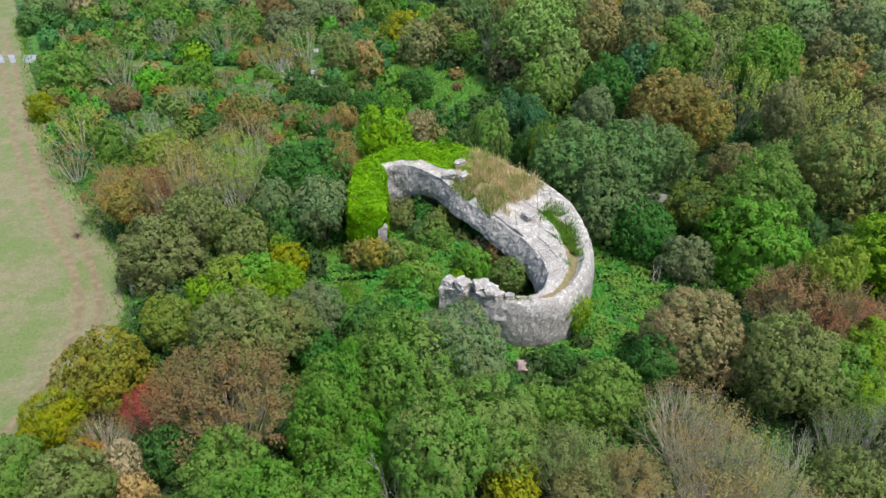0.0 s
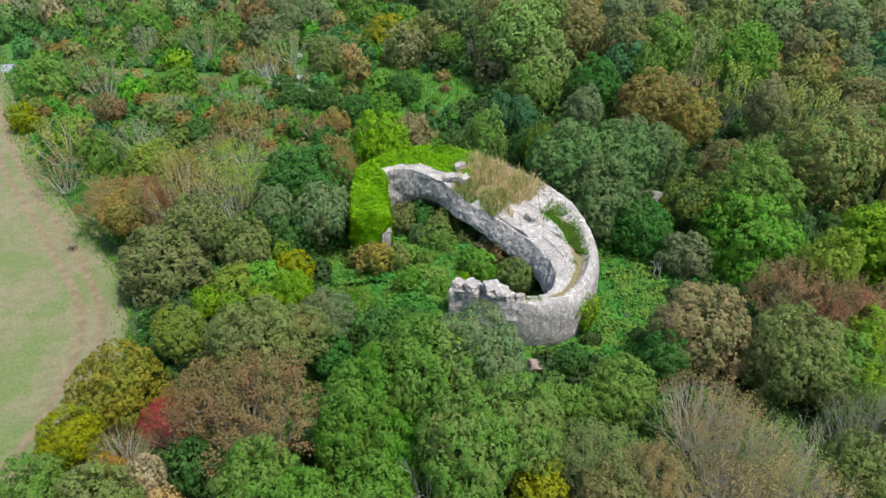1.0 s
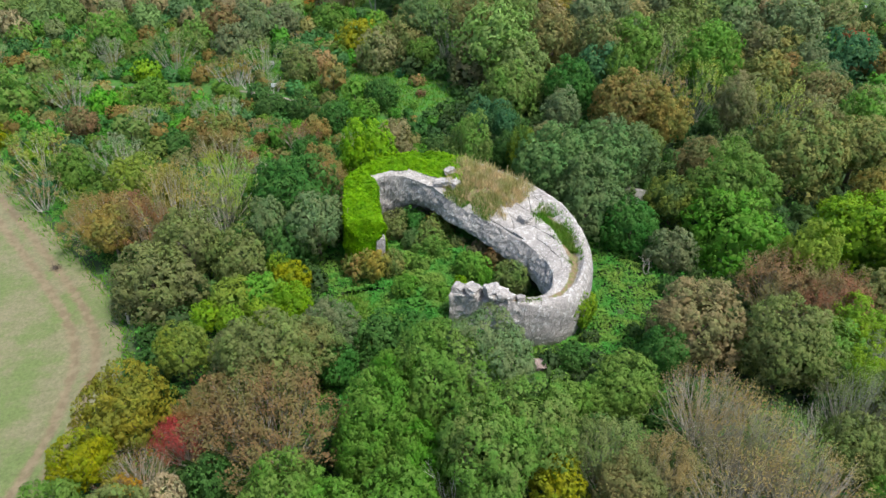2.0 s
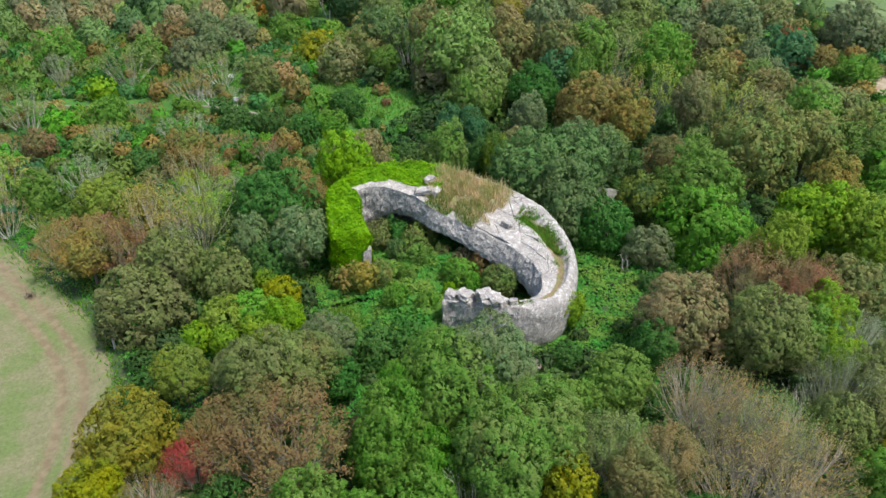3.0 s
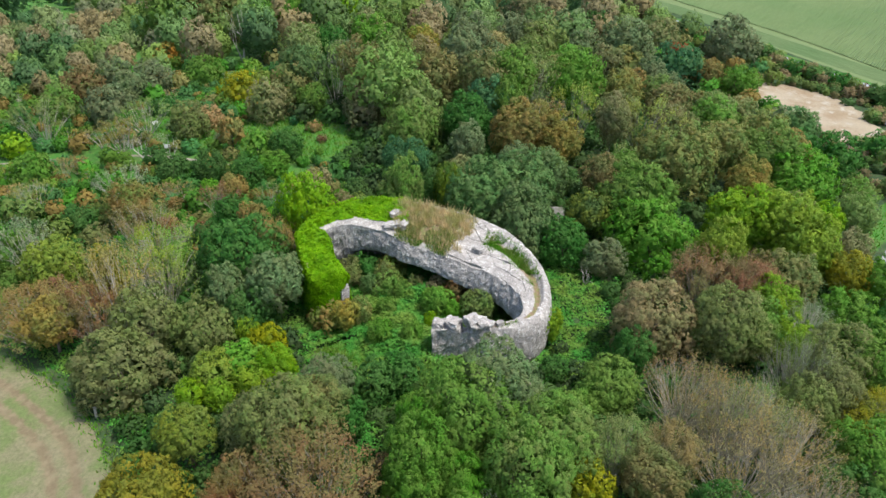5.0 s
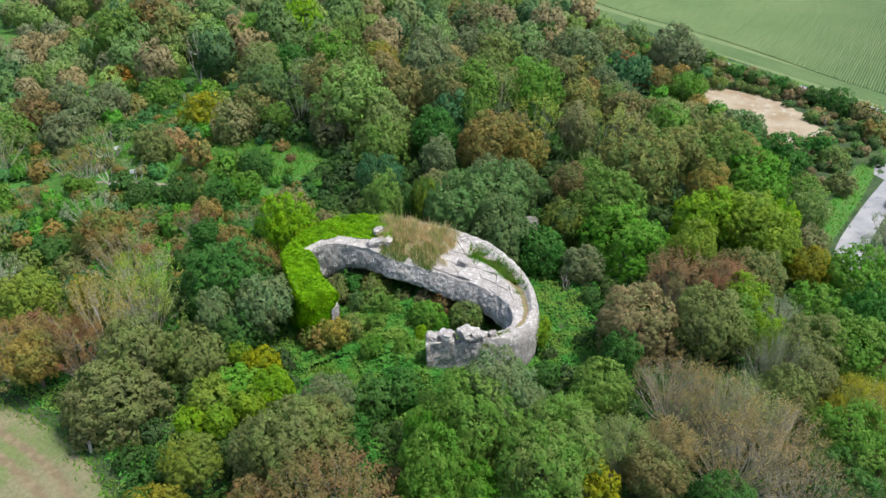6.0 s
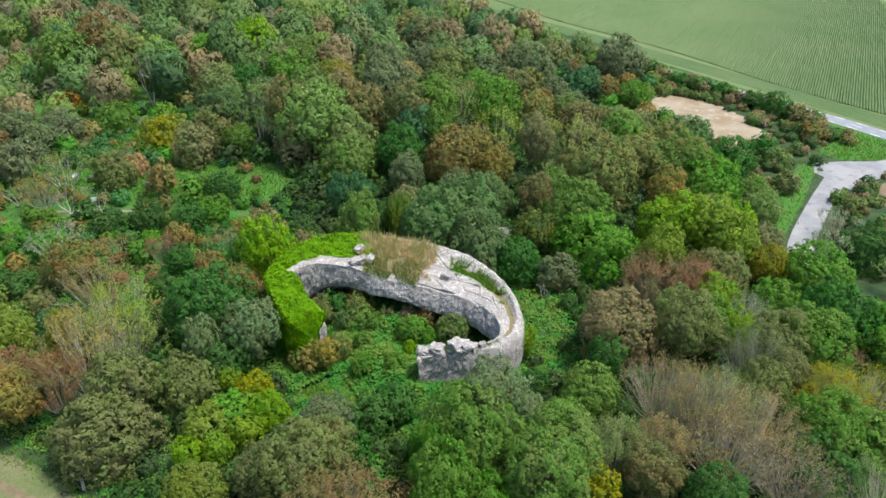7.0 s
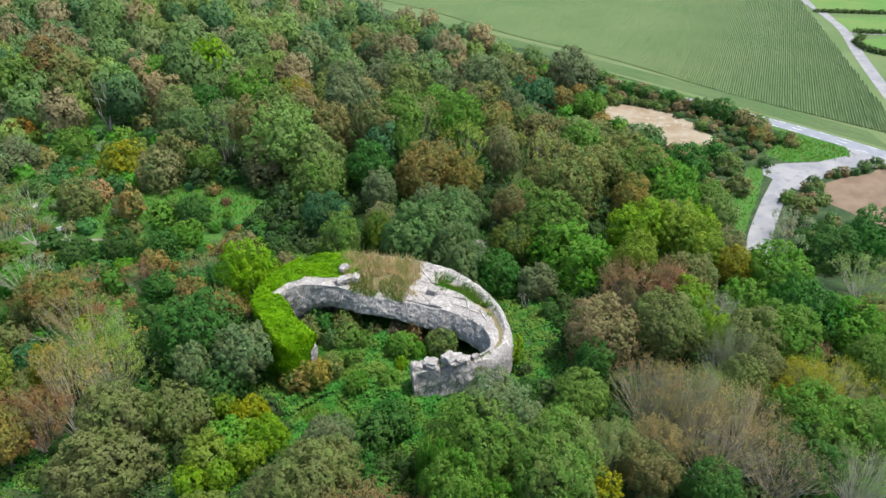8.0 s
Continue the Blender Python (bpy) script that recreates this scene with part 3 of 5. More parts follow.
def plate_mesh(poly, seed):
    rng = random.Random(seed)
    tip, dip, lift = rng.uniform(-0.10, 0.10), rng.uniform(-0.08, 0.08), rng.uniform(0.02, 0.16)
    line = []
    for p, q in zip(poly, poly[1:] + poly[:1]):
        line += [p, p.lerp(q, 0.5)]
    mid = sum(line, Vector((0, 0))) / len(line)
    rows, m = [], len(line)
    for f, dz in ((1.0, -0.45), (1.0, -0.06), (0.9, 0.0), (0.45, 0.0)):
        for p in line:
            u, v = mid.x + (p.x - mid.x) * f, mid.y + (p.y - mid.y) * f
            q = crest(u, v)
            rows.append((q.x + 0.09 * noise.noise(q * 1.9), q.y + 0.09 * noise.noise(q * 1.9 + Vector((7, 3, 1))), q.z + lift + dz + tip * (u - mid.x) * 4 + dip * (v - mid.y) * 8 + 0.05 * noise.noise(q * 2.3)))
    c = crest(mid.x, mid.y)
    rows.append((c.x, c.y, c.z + lift))
    fs = [(r * m + i, r * m + (i + 1) % m, (r + 1) * m + (i + 1) % m, (r + 1) * m + i) for r in range(3) for i in range(m)]
    fs += [(3 * m + i, 3 * m + (i + 1) % m, 4 * m) for i in range(m)]
    me = mesh_of("slab", rows, fs, CONCRETE)
    bm = bmesh.new()
    bm.from_mesh(me)
    bmesh.ops.recalc_face_normals(bm, faces=bm.faces[:])
    if sum(f.normal.z for f in bm.faces if len(f.verts) == 3) < 0:
        bmesh.ops.reverse_faces(bm, faces=bm.faces[:])
    bm.to_mesh(me)
    return me


# cracked plates of the roof between the soil strip and the inner edge
plate_rng = random.Random(12)
plate_seeds = [(6.35 + 2.6 * (k + 0.5) / 11 + plate_rng.uniform(-0.16, 0.16), (0.12, 0.42, 0.26)[k % 3] + plate_rng.uniform(-0.12, 0.12)) for k in range(11)]
plate_seeds += [(6.2 + 0.1 * k, (0.72, 0.88)[k % 2] + plate_rng.uniform(-0.04, 0.04)) for k in range(6)]
for k, outline in enumerate(plates(plate_seeds, [(6.15, 0.03), (9.0, 0.03), (8.9, 0.45), (6.95, 0.56), (6.9, 0.93), (6.15, 0.93)], 0.0045)):
    part("slab", plate_mesh(outline, 700 + k), ruin)
crest_piece("boulder", 6.85, 0.33, (1.6, 1.3, 0.9), 30, 60, 0.25, (0, 10), "rounded loose concrete boulder")
# broken blocks along the thin southern arm
for k, (u, v, sx, sy, sz) in enumerate([(11.55, 0.15, 0.9, 0.7, 0.6), (11.9, 0.1, 1.0, 0.7, 0.6), (12.25, 0.3, 1.2, 0.9, 0.7), (12.6, 0.45, 1.6, 1.5, 1.0), (12.95, 0.5, 1.9, 1.6, 1.2), (13.45, 0.5, 1.7, 1.5, 0.9), (13.8, 0.5, 1.3, 1.4, 0.8)]):
    crest_piece("block", u, v, (sx, sy, sz), 25 * k, 80 + k, 0.1)
# loose blocks on the northern crest
for k, (x, y, z, sx, sy, sz, turn) in enumerate([(1.2, 79.4, 11.55, 2.2, 1.3, 0.65, -15), (2.3, 81.2, 12.1, 1.4, 1.0, 0.75, 10), (2.6, 78.6, 11.5, 1.3, 1.0, 0.9, 40)]):
    tagged(new("boulder", chunk("boulder", (sx, sy, sz), 100 + k)), "grey flat-topped concrete boulder lying on the ruin's crest", "boulder", "crest boulders").matrix_basis = pose(x, y, z, 4, -5, turn)
tagged(new("concrete_fragment", chunk("concrete_fragment", (1.7, 1.3, 2.2), 120, material=RUBBLE)), "fallen reddish concrete fragment at the foot of the ruin", "rubble").matrix_basis = pose(8.0, 52.7, 2.7, 22, 14, 20)
tagged(new("concrete_fragment", chunk("concrete_fragment", (5.5, 2.8, 2.6), 121, material=MOSSY)), "dark mossy concrete slab half hidden under trees", "rubble").matrix_basis = pose(32.0, 86.5, 2.2, 22, 6, -30)
part("end_wall", chunk("end_wall", (1.2, 0.9, 5.6), 130, 0.10), ruin, pose(-7.75, 73.2, 4.9, 0, 4, 12), "whitish bare end of the western wall")


def leaf_shapes(points, normals, size, rng, long=1.25):
    """Pointed leaves, one at each point, facing its normal with a random turn."""
    n = len(points)
    nrm = normals / (np.linalg.norm(normals, axis=1, keepdims=True) + 1e-9)
    t = np.cross(nrm, rng.normal(size=(n, 3)))
    t /= np.linalg.norm(t, axis=1, keepdims=True) + 1e-9
    b = np.cross(nrm, t)
    s = (np.asarray(size) * rng.uniform(0.65, 1.4, n))[:, None]
    dip = nrm * s * rng.uniform(-0.3, 0.1, n)[:, None]
    return np.stack([points - t * s * 0.42 * long - b * s * 0.46, points - t * s * 0.42 * long + b * s * 0.46, points + t * s * 0.58 * long + dip], 1)


def ivy_surface(u, s):
    """A point of the ivy's blanket and its normal: s from the inner side (0) over the top to the outer foot (1)."""
    a, b, _ = station(max(u, 0.0))
    d = Vector(((b - a).x, (b - a).y, 0)).normalized()
    if u < 0:
        along = Vector((-d.y, d.x, 0))
        if along.y > 0:
            along = -along
        a, b = a + along * 1.1 * -u, b + along * 1.1 * -u
    wing = float(1 - smooth(1.55, 2.05, u + 0.2 * noise.noise(Vector((s * 6, u, 0)))))
    first = crest(max(u, 0.0), 0.30 - 0.12 * float(smooth(4.3, 4.9, u)))
    low = Vector((a.x, a.y, 2.0)) - d * 0.7
    path = [low.lerp(first, 1 - wing), (Vector((a.x, a.y, a.z + 0.5)) - d * 0.45).lerp(first, 1 - wing), a.lerp(b, 0.5) + Vector((0, 0, 1.15)), Vector((b.x, b.y, b.z + 0.2)) + d * 0.35, Vector((b.x, b.y, 1.4)) + d * 0.7]
    if u < 0.0:
        shrink = math.sqrt(max(0.0, 1 - (u / -0.75) ** 2)) * 0.96 + 0.04
        mid = (a + b) / 2
        path = [Vector((mid.x + (p.x - mid.x) * shrink, mid.y + (p.y - mid.y) * shrink, 2.0 + (p.z - 2.0) * (0.6 + 0.4 * shrink))) for p in path]
    lengths = [(q - p).length for p, q in zip(path[:-1], path[1:])]
    t = s * sum(lengths)
    for k, ln in enumerate(lengths):
        if t <= ln or k == len(lengths) - 1:
            f = min(t / max(ln, 1e-6), 1)
            break
        t -= ln
    p = path[k].lerp(path[k + 1], f)
    way = (path[k + 1] - path[k]).normalized()
    n = Vector((0, 0, 1)) * way.dot(d) + d * -way.z
    n = (n * 0.8 + Vector((0, 0, 0.2))).normalized()
    lump = 0.42 * noise.noise(p * 0.55) + 0.3 * noise.noise(p * 1.2) + 0.12 * noise.noise(p * 2.6)
    return p + n * lump, n


def build_ivy():
    """A thick blanket of ivy over the western wall and the northern crest: stems and old leaves below, fresh leaves on top."""
    rng = np.random.default_rng(11)
    ivy = thing("ivy", "dense bright green ivy blanketing the ruin's wall and crest", "ivy", pose(0, 0, 0))
    vs, fs, nu, ns = [], [], 90, 26
    for i in range(nu + 1):
        for j in range(ns + 1):
            p, n = ivy_surface(-0.749 + 5.6 * i / nu, j / ns)
            vs.append(tuple(p - n * 0.2))
            if i and j:
                k = i * (ns + 1) + j
                fs.append((k - ns - 2, k - 1, k, k - ns - 1))
    part("mat", mesh_of("mat", vs, fs, IVY), ivy, None, "tangled older ivy under the fresh leaves")
    pts, nrm = [], []
    while len(pts) < 52000:
        p, n = ivy_surface(rng.uniform(-0.749, 4.9), rng.uniform())
        if p.z < 2.0:
            continue
        pts.append(p + n * rng.uniform(-0.1, 0.12))
        nrm.append(n + Vector(rng.normal(size=3)) * 0.38)
    part("foliage", loose_mesh("foliage", leaf_shapes(np.array(pts), np.array(nrm), 0.26, rng, 1.0), IVY), ivy)


build_ivy()


def blades(points, height, width, rng, lean=0.45):
    n = len(points)
    a = rng.uniform(0, 6.283, n)
    t = np.stack([np.cos(a), np.sin(a), np.zeros(n)], 1)
    h = (height * rng.uniform(0.5, 1.3, n))[:, None]
    top = points + np.array([0, 0, 1.0]) * h + rng.normal(size=(n, 3)) * h * lean
    w = t * width * rng.uniform(0.6, 1.3, n)[:, None]
    return np.stack([points - w, points + w, top + w * 0.35, top - w * 0.35], 1)


def crest_grass(name, label, material, count, urange, vmid, vspread, height, seed):
    rng = np.random.default_rng(seed)
    pts = []
    while len(pts) < count:
        u, v = rng.uniform(*urange), rng.normal(vmid, vspread)
        if 0.0 < v < 0.97:
            p = crest(u, v)
            if noise.noise(p * 0.7) + 1.4 * min(0.2, u - urange[0], urange[1] - u) > 0.0:
                pts.append(p - Vector((0, 0, 0.1)))
    thing(name, label, "grass", kind="stuff", data=loose_mesh(name, blades(np.array(pts), height, 0.045, rng), material))


crest_grass("dry_grass", "tall straw-coloured dry grass on the ruin's crest", STRAW, 8500, (4.4, 6.45), 0.55, 0.28, 0.7, 3)
crest_grass("green_grass", "short green turf in the ruin's gutter", TURF, 6000, (6.8, 9.0), 0.63, 0.10, 0.34, 4)
crest_grass("moss_grass", "green tufts on the ruin's crest", TURF, 3200, (4.4, 6.2), 0.12, 0.14, 0.38, 5)
crest_grass("arm_grass", "mossy tufts between blocks of the southern arm", TURF, 380, (11.0, 12.9), 0.25, 0.18, 0.22, 6)


# ---- trees and shrubs ----
def facing(q, way):
    """Turns every leaf's upper side outwards."""
    over = (np.cross(q[:, 1] - q[:, 0], q[:, 2] - q[:, 0]) * way).sum(1) < 0
    q[over] = q[over][:, ::-1]
    return q


def crown_mesh(name, seed, lobes, tufts, leaves, leaf, low=-0.55, lobe=0.30, core=0.76):
    """A crown of radius one: uneven rounded lobes, their outsides covered with tufts of leaves, with creases and gaps between."""
    rng = np.random.default_rng(seed)

    def unit(v):
        return v / (np.linalg.norm(v, axis=1, keepdims=True) + 1e-9)

    bulge = rng.normal(size=(5, 3))
    bulge /= np.linalg.norm(bulge, axis=1, keepdims=True)
    c = []
    for k in range(lobes):
        z = low + (0.96 - low) * (k + 0.5) / lobes
        a = k * 2.39996 + rng.uniform(-0.55, 0.55)
        rr = math.sqrt(max(0.02, 1 - min(0.98, abs(z)) ** 2)) if z > 0 else 1.0 - 0.3 * abs(z)
        way = np.array([rr * math.cos(a), rr * math.sin(a), z])
        f = 0.94 + 0.14 * max(0.0, float((bulge @ way).max())) ** 3 - 0.10 * rng.uniform() ** 2 - lobe * rng.uniform(0.8, 1.2)
        if rng.uniform() < 0.10:
            f -= 0.16
        c.append((way[0] * f, way[1] * f, z * (f if z > 0 else 0.9)))
    c, rad = np.array(c), lobe * rng.uniform(0.7, 1.3, lobes)
    pick = rng.choice(lobes, tufts * 6, p=rad ** 2 / (rad ** 2).sum())
    d = unit(unit(rng.normal(size=(len(pick), 3))) + unit(c[pick]) * 0.55 + np.array([0, 0, 0.3]))
    spot = c[pick] + d * (rad[pick] * rng.uniform(0.88, 1.08, len(pick)))[:, None]
    apart = np.linalg.norm(spot[:, None] - c[None], axis=2) / rad[None]
    apart[np.arange(len(pick)), pick] = 9
    good = np.flatnonzero(apart.min(1) > 0.92)[:tufts]
    spot, d, pick = spot[good], d[good], pick[good]
    size = 0.060 * (700 / tufts) ** 0.4 * rng.uniform(0.6, 1.45, len(spot))
    own = rng.choice(len(spot), size=leaves, p=size ** 2 / (size ** 2).sum())
    e = unit(rng.normal(size=(leaves, 3)) + d[own] * 0.75 + np.array([0, 0, 0.6]))
    p = spot[own] + e * (size[own] * rng.uniform(0.55, 1.12, leaves))[:, None]
    nrm = e * 0.8 + d[own] * 0.3 + rng.normal(size=(leaves, 3)) * 0.36 + np.array([0, 0, 0.1])
    q = leaf_shapes(p, nrm, leaf, rng)
    inner = unit(rng.normal(size=(leaves // 9, 3)))
    pos = inner * core * np.array([1, 1, 0.85]) * rng.uniform(0.8, 1.0, len(inner))[:, None]
    own_lobe = rng.integers(lobes, size=leaves // 7)
    under = unit(rng.normal(size=(len(own_lobe), 3)) + unit(c[own_lobe]) * 0.6)
    below = c[own_lobe] + under * (rad[own_lobe] * rng.uniform(0.7, 0.88, len(own_lobe)))[:, None]
    way = np.concatenate([unit(d[own] * 0.34 + unit(p) * 0.42 + e * 0.72 + unit(nrm) * 0.2), inner, under])
    corners = np.concatenate([q, leaf_shapes(pos, inner, leaf * 2.6, rng), leaf_shapes(below, under, leaf * 1.9, rng)])
    return loose_mesh(name, facing(corners, way), BRAMBLE, way)


def tube(verts, faces, a, b, ra, rb, sides=4):
    """A tapered stick from a to b, added to the lists."""
    d = (b - a).normalized()
    x = d.orthogonal().normalized()
    y = d.cross(x)
    k = len(verts)
    for p, r in ((a, ra), (b, rb)):
        for s in range(sides):
            w = 2 * math.pi * s / sides
            verts.append(tuple(p + (x * math.cos(w) + y * math.sin(w)) * r))
    for s in range(sides):
        t = (s + 1) % sides
        faces.append((k + s, k + t, k + sides + t, k + sides + s))


def branch(rng, verts, faces, tips, p, d, length, radius, depth, spread, sides=4):
    """A crooked limb that forks; its ends are collected in tips."""
    steps = 3 if depth else 2
    for s in range(steps):
        d = (d + Vector([rng.uniform(-1, 1) for _ in range(3)]) * 0.16 + Vector((0, 0, 0.05))).normalized()
        q = p + d * (length / steps)
        r2 = radius * (0.86 if depth else 0.55)
        tube(verts, faces, p, q, radius, r2, sides)
        p, radius = q, r2
    tips.append((p, d))
    if depth:
        for _ in range(rng.choice((2, 3))):
            e = (d + Vector([rng.uniform(-1, 1) for _ in range(3)]) * spread).normalized()
            branch(rng, verts, faces, tips, p, e, length * rng.uniform(0.6, 0.85), radius * 0.72, depth - 1, spread, 3)


def trunk_mesh(name, seed, depth=1):
    """Trunk of height one with limbs reaching into a crown of radius about one."""
    rng = random.Random(seed)
    verts, faces, tips = [], [], []
    p, d, r = Vector((0, 0, 0)), Vector((0, 0, 1)), 0.055
    tube(verts, faces, p - Vector((0, 0, 0.06)), p + Vector((0, 0, 0.08)), 0.085, r, 8)
    q = Vector((rng.uniform(-0.05, 0.05), rng.uniform(-0.05, 0.05), 0.5))
    tube(verts, faces, p + Vector((0, 0, 0.08)), q, r, 0.042, 8)
    for _ in range(5):
        a = rng.uniform(0, 6.28)
        branch(rng, verts, faces, tips, q, Vector((math.cos(a) * 0.7, math.sin(a) * 0.7, 0.75)).normalized(), 0.34, 0.028, depth, 0.6, 4 if depth else 3)
    return mesh_of(name, verts, faces, BARK)


def fan_mesh(seed, stems=34, depth=2):
    """Many-stemmed half-bare crown: a spreading fan of thin limbs. Returns the mesh and its ends."""
    rng = random.Random(seed)
    verts, faces, tips = [], [], []
    for k in range(stems):
        a, out = k * 2.4 + rng.uniform(-0.4, 0.4), math.sqrt((k + 0.5) / stems)
        d = Vector((math.cos(a) * out * 0.80, math.sin(a) * out * 0.80, 1.08 - 0.22 * out)).normalized()
        foot = Vector((math.cos(a) * out * 0.28, math.sin(a) * out * 0.28, 0.02))
        tube(verts, faces, Vector((0, 0, -0.02)), foot, 0.014, 0.009, 3)
        branch(rng, verts, faces, tips, foot, d, (0.62 if depth == 2 else 0.75) * (1.0 - 0.12 * out), 0.0108, depth, 0.30, 3)
    return mesh_of("branchwork", verts, faces, TWIG), tips


def fan_leaves(name, tips, seed, per, leaf, spread):
    rng = np.random.default_rng(seed)
    base = np.array([tuple(p) for p, _ in tips])
    way = np.array([tuple(d) for _, d in tips])
    pick = np.repeat(np.arange(len(base)), per)
    p = base[pick] - way[pick] * rng.uniform(-0.06, 0.12, len(pick))[:, None] + rng.normal(size=(len(pick), 3)) * spread
    nrm = rng.normal(size=p.shape) + np.array([0, 0, 0.9])
    out = p * np.array([0.5, 0.5, 0.0]) + np.array([0, 0, 1.0]) + nrm * 0.2
    out /= np.linalg.norm(out, axis=1, keepdims=True)
    return loose_mesh(name, facing(leaf_shapes(p, nrm, leaf, rng), out), BRAMBLE, out)


def dead_mesh(seed):
    rng = random.Random(seed)
    verts, faces, tips = [], [], []
    for k in range(3):
        a = k * 2.1 + rng.uniform(-0.4, 0.4)
        d = Vector((math.cos(a) * 0.5, math.sin(a) * 0.5, 1.0)).normalized()
        branch(rng, verts, faces, tips, Vector((0, 0, 0)), d, 0.40, 0.034, 4, 0.55, 4)
    return mesh_of("branchwork", verts, faces, DEADWOOD)


NEAR = [crown_mesh("crown", 200 + k, 78, 720, 15500, 0.028, lobe=0.195) for k in range(6)]
MID = [crown_mesh("crown", 220 + k, 62, 520, 7300, 0.040, lobe=0.21) for k in range(6)]
FAR = [crown_mesh("crown", 240 + k, 46, 340, 3400, 0.056, lobe=0.23) for k in range(5)]
WOOD = [crown_mesh("crown", 250 + k, 30, 210, 1150, 0.09, lobe=0.25) for k in range(5)]
TALL = [crown_mesh("crown", 260 + k, 80, 560, 7000, 0.045, low=-0.9, lobe=0.20) for k in range(3)]
LOW = [crown_mesh("foliage", 280 + k, 34, 300, 2900, 0.061, low=-0.35, lobe=0.26) for k in range(4)]
LOWFAR = [crown_mesh("foliage", 290 + k, 14, 90, 360, 0.15, low=-0.35, lobe=0.36, core=0.84) for k in range(4)]
TRUNKS = [trunk_mesh("trunk", 300 + k, 1) for k in range(4)]
POLES = [trunk_mesh("trunk", 310 + k, 0) for k in range(4)]


def fans(first, stems, depth, per, leaf):
    out = []
    for k in range(3):
        limbs, ends = fan_mesh(first + k, stems, depth)
        out.append((limbs, fan_leaves("foliage", ends, first + 50 + k, per, leaf, 0.035)))
    return out


NEARFANS, MIDFANS, FARFANS, FULLFANS = fans(320, 84, 2, 7, 0.0185), fans(620, 32, 2, 12, 0.027), fans(420, 26, 1, 20, 0.037), fans(520, 60, 2, 26, 0.025)
DEAD = [dead_mesh(340 + k) for k in range(4)]

tree_rng = random.Random(5)
STANDING = []


def dress(ob, key):
    """Gives a shared mesh this tree's own leaf colour."""
    ob.material_slots[0].link = "OBJECT"
    ob.material_slots[0].material = PALETTES[key][1]


def distance(x, y):
    return math.hypot(x + 12, y - 0)


def tree(x, y, r, h, key, tallness=1.0, group="broadleaf trees"):
    """A broadleaf tree at (x, y): crown radius r, top h above the ground."""
    STANDING.append((x, y, r))
    z = float(land(x, y))
    t = thing("tree", PALETTES[key][0] + " broadleaf tree with a rounded leafy crown", "tree", pose(x, y, z, 0, 0, 0), group)
    d = distance(x, y)
    mesh = tree_rng.choice(NEAR if d < 74 else MID if d < 130 else FAR)
    tall = r * tallness * tree_rng.uniform(0.95, 1.12)
    tall = max(tall, h * 0.42)
    centre = h - 0.92 * tall
    part("trunk", tree_rng.choice(TRUNKS if d < 90 else POLES), t, pose(0, 0, 0, 0, 0, tree_rng.uniform(0, 360)) @ Matrix.Diagonal((h * 0.55, h * 0.55, max(centre + 0.25 * tall, 0.5 * h), 1)))
    dress(part("crown", mesh, t, pose(0, 0, centre, 0, 0, tree_rng.uniform(0, 360)) @ pose(0, 0, 0, tree_rng.uniform(-9, 9), tree_rng.uniform(-9, 9)) @ Matrix.Diagonal((r * tree_rng.uniform(0.98, 1.1), r * tree_rng.uniform(0.92, 1.08), tall * 1.12, 1))), key)


def tall(x, y, r, h, key, tallness=1.0):
    """A slender tree, leafy almost to the ground."""
    STANDING.append((x, y, r))
    t = thing("tree", PALETTES[key][0] + " slender tree leafy to the ground", "tree", pose(x, y, float(land(x, y))), "broadleaf trees")
    part("trunk", tree_rng.choice(TRUNKS), t, Matrix.Diagonal((h * 0.3, h * 0.3, h * 0.8, 1)))
    dress(part("crown", tree_rng.choice(TALL), t, pose(0, 0, h * 0.52, 0, 0, tree_rng.uniform(0, 360)) @ Matrix.Diagonal((r, r, h * 0.52, 1))), key)


def shrub(x, y, r, h, key, tallness=1.0, group="shrubs"):
    """A bushy shrub with foliage down to the ground."""
    STANDING.append((x, y, r))
    t = thing("shrub", PALETTES[key][0] + " bushy shrub in the undergrowth", "shrub", pose(x, y, float(land(x, y))), group)
    mesh = tree_rng.choice(LOW if distance(x, y) < 125 else LOWFAR)
    up = max(h * 0.5, min(r, h * 0.72))
    part("stem", tree_rng.choice(POLES), t, Matrix.Diagonal((r * 0.8, r * 0.8, h * 0.7, 1)))
    dress(part("foliage", mesh, t, pose(0, 0, h - 0.9 * up, 0, 0, tree_rng.uniform(0, 360)) @ Matrix.Diagonal((r * 1.05, r * 1.05, up * 1.15, 1))), key)


def twiggy(x, y, r, h, key, full=False, group="half-bare trees"):
    """A many-stemmed tree that has lost some or much of its foliage."""
    STANDING.append((x, y, r * 0.5))
    t = thing("tree", PALETTES[key][0] + (" many-stemmed tree thick with dry leaves" if full else " many-stemmed tree with sparse leaves"), "tree", pose(x, y, float(land(x, y)), 0, 0, tree_rng.uniform(0, 360)), group)
    limbs, leaves = tree_rng.choice(FULLFANS if full else NEARFANS if distance(x, y) < 72 else MIDFANS if distance(x, y) < 105 else FARFANS)
    r = max(r * 1.08, h / 2.2)
    m = Matrix.Diagonal((r, r, h * 0.74, 1))
    part("branchwork", limbs, t, m, "thin grey upright limbs")
    dress(part("foliage", leaves, t, m), key)


def dead(x, y, r, h, key, tallness=1.0):
    """A bare bleached tree."""
    STANDING.append((x, y, r))
    t = thing("dead_tree", "bare dead tree with bleached grey branches", "tree", pose(x, y, float(land(x, y)), 0, 0, tree_rng.uniform(0, 360)), "dead trees")
    part("branchwork", tree_rng.choice(DEAD), t, Matrix.Diagonal((r * 1.3, r * 1.3, h * 0.78, 1)))


